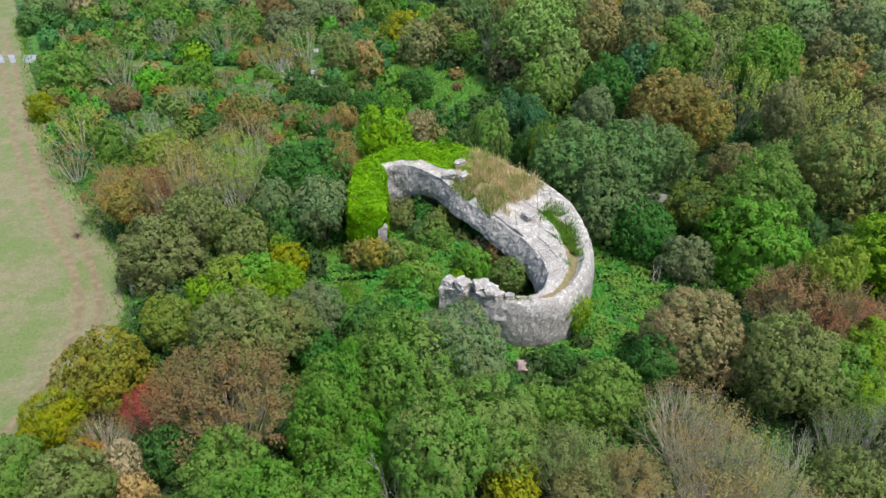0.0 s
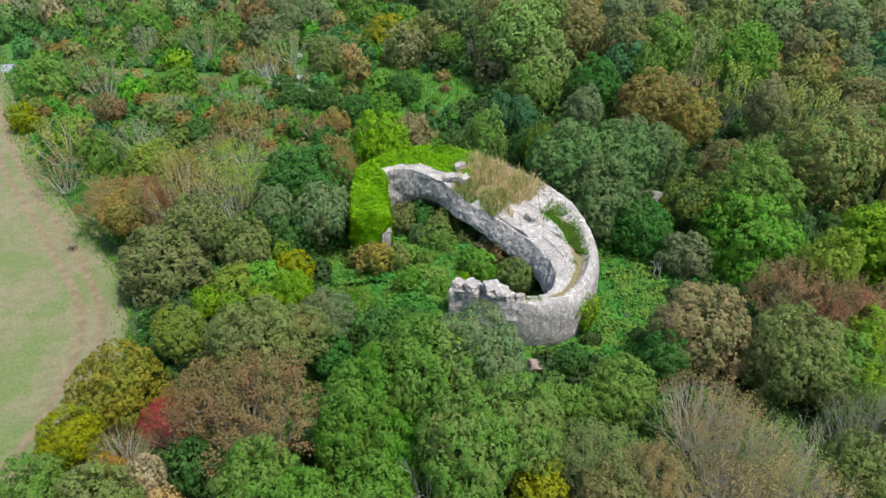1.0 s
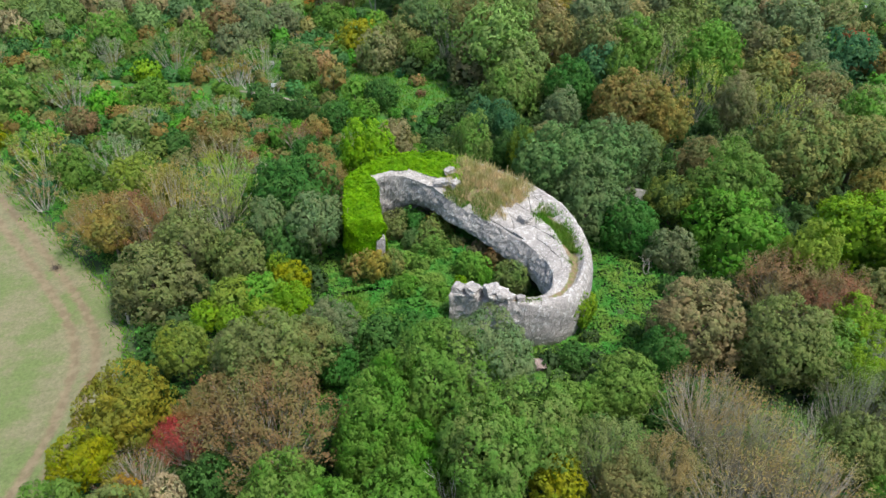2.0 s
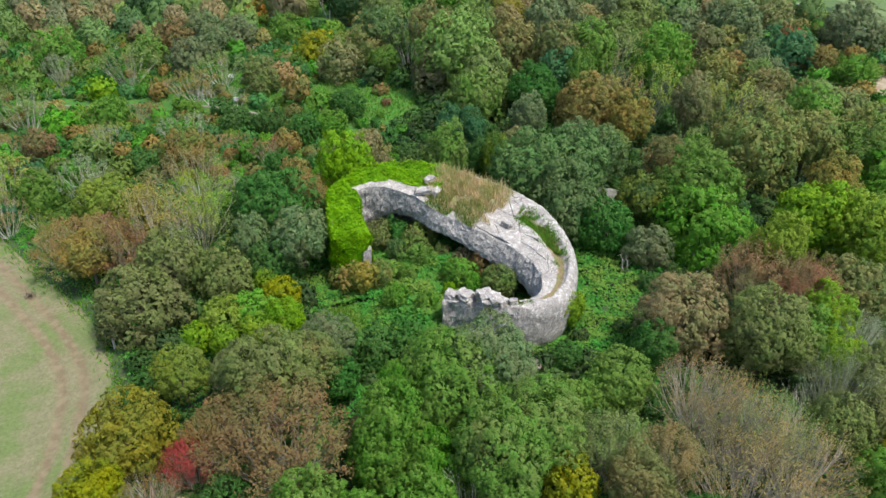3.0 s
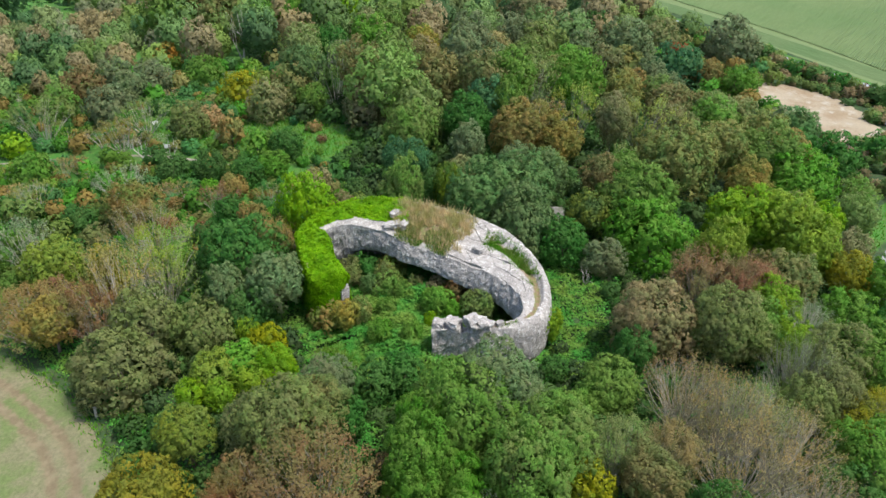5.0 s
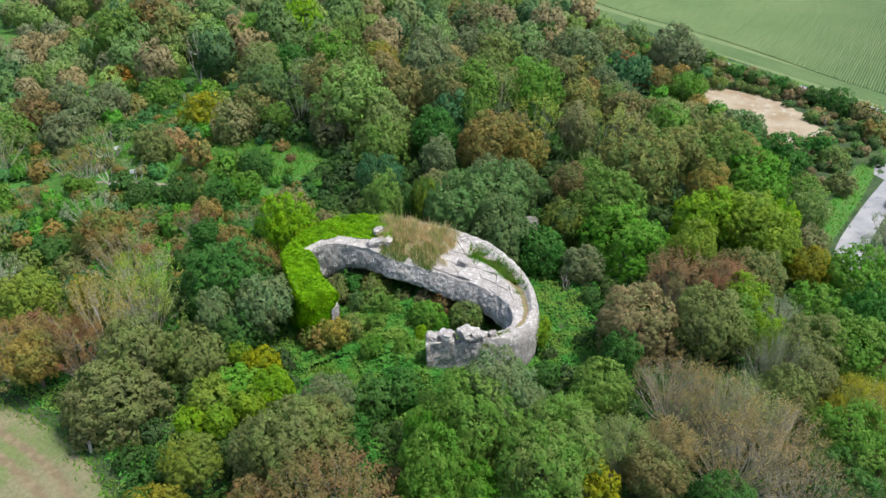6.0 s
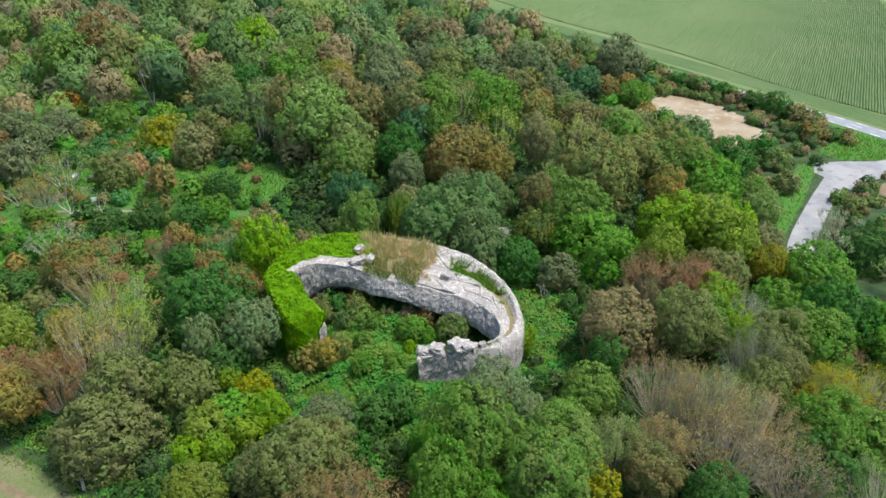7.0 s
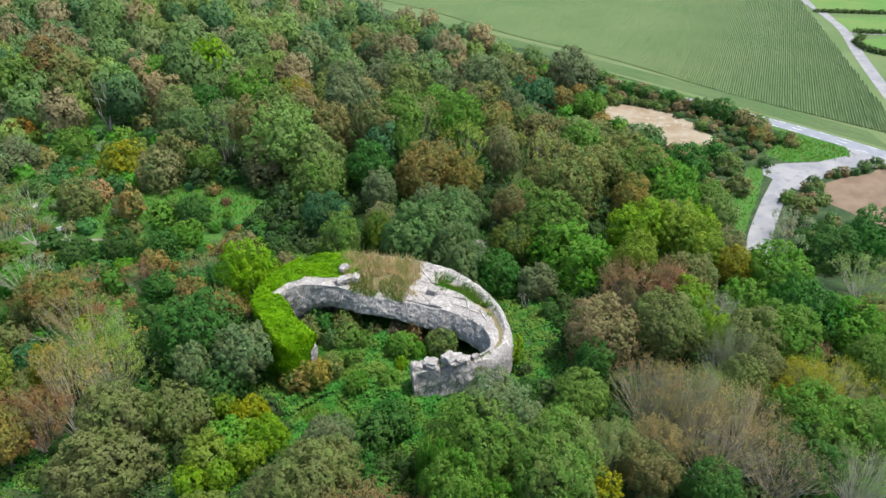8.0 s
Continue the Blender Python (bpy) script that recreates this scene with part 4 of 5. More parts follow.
tree(24.5, 87.0, 6.0, 11.5, "greygreen")
twiggy(19.5, 30.5, 5.0, 8.6, "bare")
twiggy(25.5, 30.8, 4.4, 8.6, "bare")
twiggy(23.0, 25.0, 4.4, 7.5, "barebrown")
dead(-4.2, 186.5, 4.5, 16.0, "grey")
tree(-33.3, 49.6, 4.8, 7.1, "yellow")
twiggy(-27.4, 45.0, 2.1, 5.1, "red", True)
twiggy(-25.7, 47.1, 1.6, 5.8, "redrust", True)
twiggy(-18.9, 43.4, 6.0, 10.1, "redbrown", True)
tree(-28.9, 55.8, 2.9, 7.0, "yellowolive")
tree(-22.7, 53.5, 3.5, 7.7, "olive")
tree(-16.0, 54.0, 3.5, 8.1, "brownolive")
tree(-13.8, 58.1, 3.1, 6.5, "greyolive")
shrub(-28.1, 63.5, 1.9, 4.0, "yg")
shrub(-25.1, 62.2, 1.7, 4.1, "yg")
shrub(-21.7, 62.9, 2.0, 4.5, "yg")
tree(-18.3, 64.4, 2.5, 4.8, "yg")
shrub(-20.4, 72.6, 1.6, 4.0, "yg")
tree(-25.1, 74.2, 4.2, 6.2, "olive")
tree(-31.8, 75.9, 4.5, 9.0, "olive")
tree(-35.2, 70.9, 5.7, 7.3, "olive")
twiggy(-35.0, 83.2, 4.2, 12.3, "bare")
tree(-44.1, 97.8, 4.5, 8.1, "yg")
twiggy(-46.4, 87.3, 4.9, 7.0, "rust", True)
twiggy(-39.0, 83.1, 2.1, 8.3, "redrust", True)
tree(-18.8, 84.7, 6.1, 10.6, "dark")
tree(-15.7, 76.8, 3.8, 9.5, "greyolive")
tree(-21.9, 77.9, 2.6, 8.7, "greyolive")
twiggy(-29.5, 89.8, 4.7, 9.6, "bareyg")
tree(-36.6, 90.1, 2.1, 9.4, "yellow")
twiggy(-14.2, 88.0, 1.6, 8.2, "rust", True)
tree(-8.2, 90.6, 4.2, 12.9, "yg")
tree(-3.2, 90.1, 2.0, 9.3, "pinkbrown")
tree(6.0, 89.9, 3.6, 13.3, "olivegreen")
tree(10.8, 106.4, 2.5, 8.5, "bluegreen")
tree(14.5, 91.7, 2.4, 10.3, "darkyg")
tree(12.5, 94.6, 2.3, 8.1, "dark")
tree(17.4, 85.4, 5.3, 12.4, "greygreen")
tree(30.7, 91.3, 4.7, 10.0, "greygreen")
tree(21.2, 78.6, 5.9, 10.2, "greygreen")
tree(33.8, 79.7, 3.8, 7.3, "darkyg")
tree(41.8, 79.4, 6.0, 11.1, "green")
tree(38.9, 70.8, 6.9, 8.6, "green")
tree(55.7, 70.2, 5.8, 10.0, "yg")
tree(60.2, 66.8, 5.4, 11.3, "yg")
tree(42.3, 60.7, 3.8, 11.0, "yg")
tree(59.2, 90.7, 6.7, 12.2, "brownolive")
tree(70.9, 93.2, 5.7, 12.7, "brownolive")
tree(78.1, 88.3, 6.8, 12.5, "green")
tree(66.7, 80.7, 4.0, 10.1, "orangebrown")
tree(25.3, 52.7, 5.3, 9.3, "taupe")
twiggy(38.1, 58.3, 4.6, 8.4, "rust", True)
twiggy(41.7, 54.7, 3.4, 8.8, "redrust", True)
tree(50.3, 56.2, 4.8, 7.8, "brownolive")
twiggy(43.3, 46.0, 2.3, 7.5, "grey2")
tree(32.3, 47.2, 4.8, 10.1, "olive")
tree(38.9, 43.9, 3.1, 7.1, "yg")
tree(15.9, 46.9, 3.7, 5.4, "bright")
tree(13.1, 46.2, 2.6, 3.6, "bright")
twiggy(21.7, 41.4, 4.7, 7.6, "bare")
twiggy(22.3, 35.9, 4.2, 10.0, "bare")
dead(30.4, 38.2, 2.8, 7.9, "grey")
tree(37.0, 35.8, 3.3, 6.8, "olive")
tree(-3.3, 44.9, 5.4, 12.4, "green")
tree(1.6, 46.2, 4.5, 12.4, "greyolive")
tree(3.6, 38.9, 4.6, 10.6, "olivegreen")
tree(-7.5, 45.5, 2.6, 10.4, "green")
tree(-10.4, 38.8, 3.0, 9.2, "green")
tree(-6.3, 37.4, 2.5, 9.3, "green")
tree(29.6, 69.3, 3.3, 5.3, "greyolive")
tree(37.6, 109.9, 7.0, 10.8, "orangebrown")
tree(42.9, 105.3, 4.7, 9.6, "orangebrown")
tree(17.7, 132.3, 7.3, 15.8, "pale")
tree(22.0, 126.1, 6.1, 10.6, "pale")
tree(13.1, 132.9, 5.2, 8.5, "brownpale")
tree(1.6, 150.5, 5.3, 8.8, "brownolive")
tall(4.7, 144.4, 3.5, 6.8, "green")
tree(-9.0, 156.2, 5.3, 7.0, "gold")
tree(-4.7, 144.8, 4.7, 7.9, "brownpale")
tree(-16.9, 146.3, 3.1, 3.9, "salmon")
tree(-21.0, 141.7, 4.2, 6.7, "olive")
tree(-41.7, 176.2, 4.9, 8.2, "redbrown")
tree(-34.6, 179.1, 5.0, 7.3, "greyolive")
tree(-15.1, 174.5, 4.7, 5.9, "green")
tree(-26.9, 172.3, 5.5, 6.9, "greyolive")
twiggy(-49.5, 154.9, 5.3, 9.7, "bareolive")
tree(-65.7, 166.8, 5.5, 9.5, "olivegreen")
twiggy(-63.4, 157.4, 3.5, 8.0, "grey2")
tree(-36.8, 160.2, 5.4, 7.2, "greyolive")
tree(61.3, 129.5, 6.3, 15.1, "green")
twiggy(52.7, 133.2, 5.0, 14.0, "bareolive")
twiggy(54.6, 118.5, 4.2, 12.4, "bareyg")
tree(55.8, 107.0, 3.7, 12.4, "brownpale")
tree(89.4, 145.2, 3.8, 7.3, "rust")
tree(86.2, 147.0, 3.0, 5.8, "yellow")
tree(110.1, 154.0, 8.3, 10.3, "bluegreen")
tree(116.0, 146.7, 4.1, 6.9, "orangebrown")
tree(91.0, 160.2, 5.6, 9.9, "brownpale")
tree(105.2, 165.3, 6.8, 8.5, "greyolive")
tree(30.7, 137.0, 6.0, 12.7, "brown")
tree(38.4, 129.6, 4.9, 14.9, "brownolive")
tree(45.1, 130.3, 5.8, 14.6, "green")
tree(42.2, 149.9, 5.1, 14.2, "greyolive")
tree(36.9, 122.3, 5.6, 11.0, "bluegreen")
tree(38.8, 118.9, 3.3, 12.3, "green")
twiggy(63.9, 106.5, 5.6, 13.9, "bareyg")
tree(118.9, 166.4, 2.3, 6.8, "red2")
tree(121.0, 176.7, 7.4, 10.6, "brownpale")
tree(137.6, 163.8, 9.3, 11.6, "greyolive")
tree(104.8, 122.9, 5.0, 6.2, "brownpale")
twiggy(-33.9, 118.2, 4.2, 7.5, "grey2")
tree(-32.5, 109.5, 4.4, 7.9, "rustolive")
tree(-19.6, 120.3, 3.2, 5.4, "dark")
tree(-10.3, 216.8, 7.3, 16.8, "redbrown")
tree(-5.9, 212.3, 8.3, 13.7, "brownolive")
tree(-20.2, 212.6, 7.7, 15.1, "green")
tree(3.5, 201.6, 5.3, 11.3, "green")
tree(14.8, 201.6, 6.1, 12.2, "green")
tree(28.6, 203.9, 6.6, 14.9, "yg")
twiggy(9.1, 185.9, 4.7, 8.0, "bareyg")
twiggy(16.2, 187.9, 4.2, 7.3, "grey2")
twiggy(10.8, 148.8, 4.1, 14.4, "bareolive")
tree(-22.2, 194.0, 3.9, 4.8, "orange")
tree(48.8, 159.2, 6.2, 15.7, "greyolive")
tree(15.3, 140.8, 4.9, 15.6, "brown")
tree(102.6, 169.1, 7.1, 14.6, "greyolive")
tree(89.3, 207.2, 7.9, 14.8, "brownpale")
twiggy(79.7, 55.1, 3.4, 8.1, "grey2")
tree(68.0, 51.0, 6.2, 7.8, "green")
tree(62.2, 55.3, 3.5, 6.9, "yellow")
tree(53.3, 47.4, 4.6, 5.9, "green")
tree(93.8, 79.7, 4.7, 5.8, "olivegreen")
twiggy(39.0, 30.4, 3.8, 6.5, "gold", True)
tree(36.4, 33.1, 2.7, 3.4, "gold")
twiggy(52.3, 35.7, 2.4, 3.0, "redbrown", True)
twiggy(36.7, 26.0, 3.9, 4.9, "barebrown")
tree(32.5, 26.4, 6.1, 7.6, "green")
tree(59.6, 60.9, 5.0, 9.9, "yg")
tree(-35.5, 43.3, 2.9, 6.6, "yellow")
tree(-50.3, 135.3, 4.3, 5.5, "green")
twiggy(-65.2, 135.4, 5.6, 9.4, "bareolive")
twiggy(-61.6, 107.3, 5.8, 8.7, "bareyg")
tree(-74.3, 121.0, 3.0, 4.8, "yellow")
tree(-59.2, 122.8, 2.9, 5.6, "rust")
twiggy(-48.0, 104.4, 2.5, 9.5, "grey2")
tree(-35.9, 37.2, 3.8, 7.0, "green")
tree(-30.5, 35.9, 3.6, 7.0, "olive")
shrub(-24.5, 48.6, 2.4, 6.0, "rust")
twiggy(-30.7, 41.6, 2.9, 5.0, "redrust")
shrub(-31.7, 40.1, 2.0, 4.0, "orange")
shrub(-27.5, 38.7, 1.7, 5.0, "pink")
shrub(-24.8, 35.3, 1.6, 5.0, "salmon")
shrub(-23.8, 39.4, 2.2, 5.5, "dark")
tree(-9.2, 41.2, 3.4, 11.5, "green")
tree(-16.8, 34.3, 3.8, 10.0, "green")
tree(-0.6, 36.0, 4.3, 12.0, "olivegreen")
tree(-8.0, 33.2, 3.7, 9.0, "green")
tree(-1.0, 32.6, 2.7, 9.0, "olivegreen")
shrub(5.6, 35.4, 2.7, 6.0, "yellow")
tree(-13.1, 32.6, 3.5, 9.0, "green")
dead(-3.6, 33.8, 3.2, 11.0, "grey")
twiggy(10.6, 37.5, 3.4, 7.0, "bareolive", True)
twiggy(14.7, 35.3, 3.2, 7.0, "barebrown", True)
twiggy(25.8, 35.6, 3.9, 8.0, "bareolive")
twiggy(35.2, 38.8, 3.7, 9.0, "bareolive")
tree(32.8, 35.5, 3.3, 7.0, "olive")
shrub(9.2, 44.7, 2.4, 5.5, "green")
tree(20.3, 49.3, 2.6, 7.0, "dark")
tree(37.8, 47.7, 4.1, 7.0, "olivegreen")
tree(42.2, 50.5, 3.6, 8.0, "yg")
tree(25.7, 74.4, 4.1, 7.0, "dark")
dead(26.3, 68.2, 2.5, 3.4, "grey")
shrub(15.9, 70.2, 2.1, 3.0, "olive")
tree(14.4, 106.0, 3.1, 8.0, "bluegreen")
shrub(-3.6, 105.6, 2.8, 6.0, "pinkbrown")
shrub(-15.8, 95.6, 2.4, 7.0, "rust")
tree(-20.2, 75.9, 4.1, 6.0, "dark")
twiggy(-30.9, 100.3, 5.2, 8.0, "barebrown")
shrub(-43.7, 92.7, 2.3, 5.0, "redrust")
twiggy(-29.8, 85.7, 4.6, 8.0, "bareyg")
shrub(-25.3, 65.4, 2.8, 5.0, "yg")
shrub(-21.9, 66.6, 3.1, 4.8, "bright")
shrub(-18.8, 68.5, 2.4, 5.2, "yellow")
tree(-19.4, 50.7, 4.9, 10.5, "olive")
shrub(-8.6, 57.6, 3.1, 4.5, "dark")
shrub(-5.2, 57.4, 2.8, 4.5, "dark")
shrub(-13.0, 52.9, 2.4, 5.0, "dark")
shrub(-10.0, 72.3, 2.9, 3.6, "rustolive")
shrub(14.6, 58.5, 1.8, 5.2, "yg")
shrub(12.1, 52.8, 1.8, 3.0, "dark")
shrub(3.8, 68.6, 2.1, 4.6, "bright")
shrub(8.0, 65.2, 2.3, 5.0, "olivegreen")
shrub(-3.7, 76.0, 1.6, 2.0, "olive")
shrub(6.7, 69.8, 1.7, 4.6, "redrust")
shrub(0.4, 77.9, 2.2, 4.8, "rustolive")
shrub(-2.6, 80.0, 2.3, 4.6, "dark")
shrub(-5.6, 79.1, 2.1, 5.0, "olive")
shrub(-1.0, 75.7, 2.6, 4.0, "olivegreen")
shrub(5.9, 66.9, 1.7, 2.6, "green")
shrub(3.3, 73.7, 1.8, 3.0, "dark")
tree(-76.6, 137.3, 5.6, 7.0, "olivegreen")
twiggy(-58.9, 98.3, 3.6, 6.5, "barebrown")
tree(-55.0, 104.9, 4.2, 6.0, "green")
shrub(-50.9, 121.1, 3.2, 4.0, "olivegreen")
shrub(-40.9, 113.5, 3.2, 4.0, "dark")
twiggy(-19.8, 107.9, 2.9, 6.0, "redrust")
shrub(-16.8, 110.3, 2.5, 5.0, "rust")
shrub(-14.2, 131.8, 2.8, 7.0, "rust")
twiggy(-29.6, 147.7, 5.6, 7.0, "bareolive")
twiggy(-34.5, 141.4, 4.4, 7.0, "barebrown")
tree(-46.5, 167.2, 4.4, 7.0, "olivegreen")
tree(-31.7, 168.5, 4.3, 7.0, "greyolive")
shrub(-70.9, 158.9, 3.6, 4.5, "olivegreen")
shrub(-90.4, 180.2, 3.2, 4.0, "bright")
shrub(-101.5, 173.7, 4.0, 5.0, "dark")
shrub(-8.6, 118.7, 3.2, 4.0, "green")
shrub(-13.6, 117.0, 3.1, 4.5, "dark")
tree(-5.2, 125.1, 3.3, 5.5, "dark")
shrub(-10.2, 127.7, 2.8, 4.0, "green")
shrub(-25.9, 123.8, 3.2, 4.0, "dark")
tree(17.9, 119.0, 5.8, 9.0, "olivegreen")
tree(29.1, 117.6, 4.7, 10.0, "dark")
tree(24.9, 107.8, 3.4, 9.0, "greyolive")
tree(72.1, 107.4, 4.5, 10.0, "brownolive")
tree(92.3, 175.3, 5.8, 10.0, "greyolive")
tree(108.7, 194.4, 6.5, 10.0, "dark")
tree(77.5, 175.9, 7.3, 12.0, "olive")
tree(71.6, 180.5, 6.5, 12.0, "greyolive")
tree(26.8, 155.1, 6.0, 13.0, "olivegreen")
tree(5.6, 153.1, 5.2, 12.0, "greygreen")
tree(80.0, 81.8, 8.1, 11.0, "green")
tree(100.4, 91.8, 6.4, 9.0, "dark")
tree(89.0, 93.2, 5.4, 10.0, "orangebrown")
tree(94.7, 104.4, 5.8, 10.0, "brownolive")
tree(42.2, 40.0, 4.7, 8.0, "olive")
tree(57.1, 39.4, 6.2, 8.5, "dark")
tree(46.6, 38.2, 5.3, 8.0, "green")
tree(88.8, 51.8, 6.4, 8.0, "dark")
tree(99.1, 47.5, 7.2, 9.0, "dark")
twiggy(95.5, 61.8, 4.5, 6.0, "grey2")
twiggy(81.8, 41.3, 5.6, 7.0, "bareolive")
tree(58.6, 34.1, 5.3, 7.5, "green")
tree(65.9, 33.4, 4.0, 8.0, "brownolive")
twiggy(40.8, 27.5, 4.9, 7.5, "gold")
tree(52.0, 28.3, 3.6, 7.0, "green")
tree(37.0, 21.9, 3.5, 7.0, "olivegreen")
tree(27.3, 24.4, 4.8, 6.0, "dark")
twiggy(29.1, 18.8, 4.0, 7.0, "bareolive")
shrub(121.9, 166.9, 2.3, 6.0, "red2")
tree(95.8, 159.3, 6.1, 9.0, "brown")
tree(119.4, 139.6, 5.6, 7.0, "green")
tree(112.3, 110.9, 4.8, 6.0, "greygreen")
shrub(111.4, 115.7, 4.0, 5.0, "greyolive")
shrub(119.6, 96.6, 4.0, 5.0, "dark")
shrub(149.6, 120.9, 3.6, 4.5, "dark")
tree(148.5, 112.5, 4.8, 6.0, "dark")
shrub(148.9, 132.9, 3.2, 4.0, "dark")
shrub(146.0, 146.4, 3.2, 4.0, "dark")
shrub(148.0, 160.5, 3.6, 4.5, "dark")
shrub(140.9, 96.7, 3.6, 4.5, "rustolive")
shrub(148.9, 105.2, 3.6, 4.5, "brownolive")
shrub(117.4, 90.2, 3.2, 4.0, "olivegreen")
shrub(145.8, 89.4, 2.0, 2.5, "barebrown")
shrub(107.4, 80.7, 3.2, 4.0, "olive")
shrub(109.9, 66.8, 2.4, 3.0, "olive")
shrub(112.0, 71.2, 2.0, 2.5, "olivegreen")
tree(135.2, 226.5, 7.2, 9.0, "dark")
tree(124.4, 250.9, 8.0, 10.0, "greyolive")
tree(136.5, 210.6, 6.4, 8.0, "brown")
tree(99.2, 192.8, 7.9, 11.0, "greyolive")
tree(96.8, 232.6, 8.8, 11.0, "brown")
dead(-30.5, 133.8, 3.5, 6.0, "grey")
dead(-25.7, 131.9, 2.3, 5.0, "grey")
dead(-38.6, 146.1, 2.8, 5.0, "grey")
twiggy(-35.0, 145.1, 3.1, 5.0, "orange")
twiggy(-48.9, 125.1, 3.5, 5.0, "bareyg")
shrub(-58.7, 133.1, 3.2, 4.0, "bright")
shrub(-54.0, 149.9, 3.2, 4.0, "yg")


# ---- the rest of the wood, between and behind ----
BRAMBLE_SLOPE = [(13, 49), (19, 50), (21, 57), (25, 60), (28, 66), (26, 72), (18, 74), (17, 60)]
WEST_GAP = [(-15, 70), (-8, 74), (0, 60), (0, 55), (-9, 56), (-15, 63)]


def clearance_map():
    """For each square metre, the room to the nearest place where no wood grows (below zero: none grows there)."""
    x, y = np.meshgrid(np.arange(-200, 201.0), np.arange(0, 441.0))
    d, side = away(x, y, FIELD_EDGE)
    room = d * side - 1.5
    room = np.minimum(room, np.hypot(x - RUIN_MIDDLE[0], (y - RUIN_MIDDLE[1]) * 0.93) - 17.0)
    for line, gap in ((MAIN_ROAD, 5.0), (SIDE_ROAD, 5.0), (FOOTPATH, 1.6)):
        d, side = away(x, y, line)
        room = np.minimum(room, d - gap)
        if line is MAIN_ROAD:
            room = np.where(side > 0, -99, room)
    for p in (SAND_LOT, VERGE, ISLAND, TILLED, CLEARING, GLADE, GRASSY_GAP, BRAMBLE_SLOPE, WEST_GAP):
        room[inside(x, y, p)] = -99
    return room


ROOM = clearance_map()


def free_of(x, y, margin=0.0):
    """Whether woodland grows at this place."""
    return ROOM[min(max(int(y + 0.5), 0), 440), min(max(int(x + 200.5), 0), 400)] > margin


def unit_rows(v):
    return v / (np.linalg.norm(v, axis=1, keepdims=True) + 1e-9)


def dome(q, middle):
    """For each leaf, the way out from the crown's middle."""
    return unit_rows(q.mean(1) - np.array(middle))


def crowns(name, label, category, rows, meshes, seed):
    """Many small crowns joined into one mass: rows of x, y, radius, height, colour."""
    rng = np.random.default_rng(seed)
    shapes = [np.array([v.co for v in m.vertices]).reshape(-1, 3, 3) for m in meshes]
    quads, tints, ways = [], [], []
    for x, y, r, h, c in rows:
        q, a = shapes[rng.integers(len(shapes))], rng.uniform(0, 6.28)
        turn = np.array([[math.cos(a), -math.sin(a), 0], [math.sin(a), math.cos(a), 0], [0, 0, 1]])
        up = max(h * 0.5, min(r, h * 0.72))
        quads.append(q @ turn.T * np.array([r, r, up * 1.15]) + np.array([x, y, float(land(x, y)) + h - 0.9 * up]))
        tints.append(np.tile(np.append(np.array(c) * rng.uniform(0.7, 1.3), 1.0), (len(q) * 3, 1)))
        ways.append(np.cross(quads[-1][:, 1] - quads[-1][:, 0], quads[-1][:, 2] - quads[-1][:, 0]))
        ways[-1] = ways[-1] / (np.linalg.norm(ways[-1], axis=1, keepdims=True) + 1e-9) * 0.4 + dome(quads[-1], (x, y, float(land(x, y)) + h - up))
    me = loose_mesh(name, np.concatenate(quads), FARWOOD, unit_rows(np.concatenate(ways)))
    a = me.attributes.new("tint", "FLOAT_COLOR", "POINT")
    a.data.foreach_set("color", np.concatenate(tints).astype(np.float32).ravel())
    thing(name, label, category, kind="stuff", data=me)


SHADY_GAPS = [(53.5, 80, 6), (26.2, 73.7, 4), (13.8, 155, 6), (9, 139, 5), (0, 142, 5), (34.5, 65.2, 5), (32.5, 48, 3.5), (-10.8, 53, 3.5), (-0.3, 43, 2.5), (37.4, 146, 5), (32.6, 121.6, 4), (5.1, 116.3, 5), (46, 100, 4), (-27.6, 59.7, 2.5)]


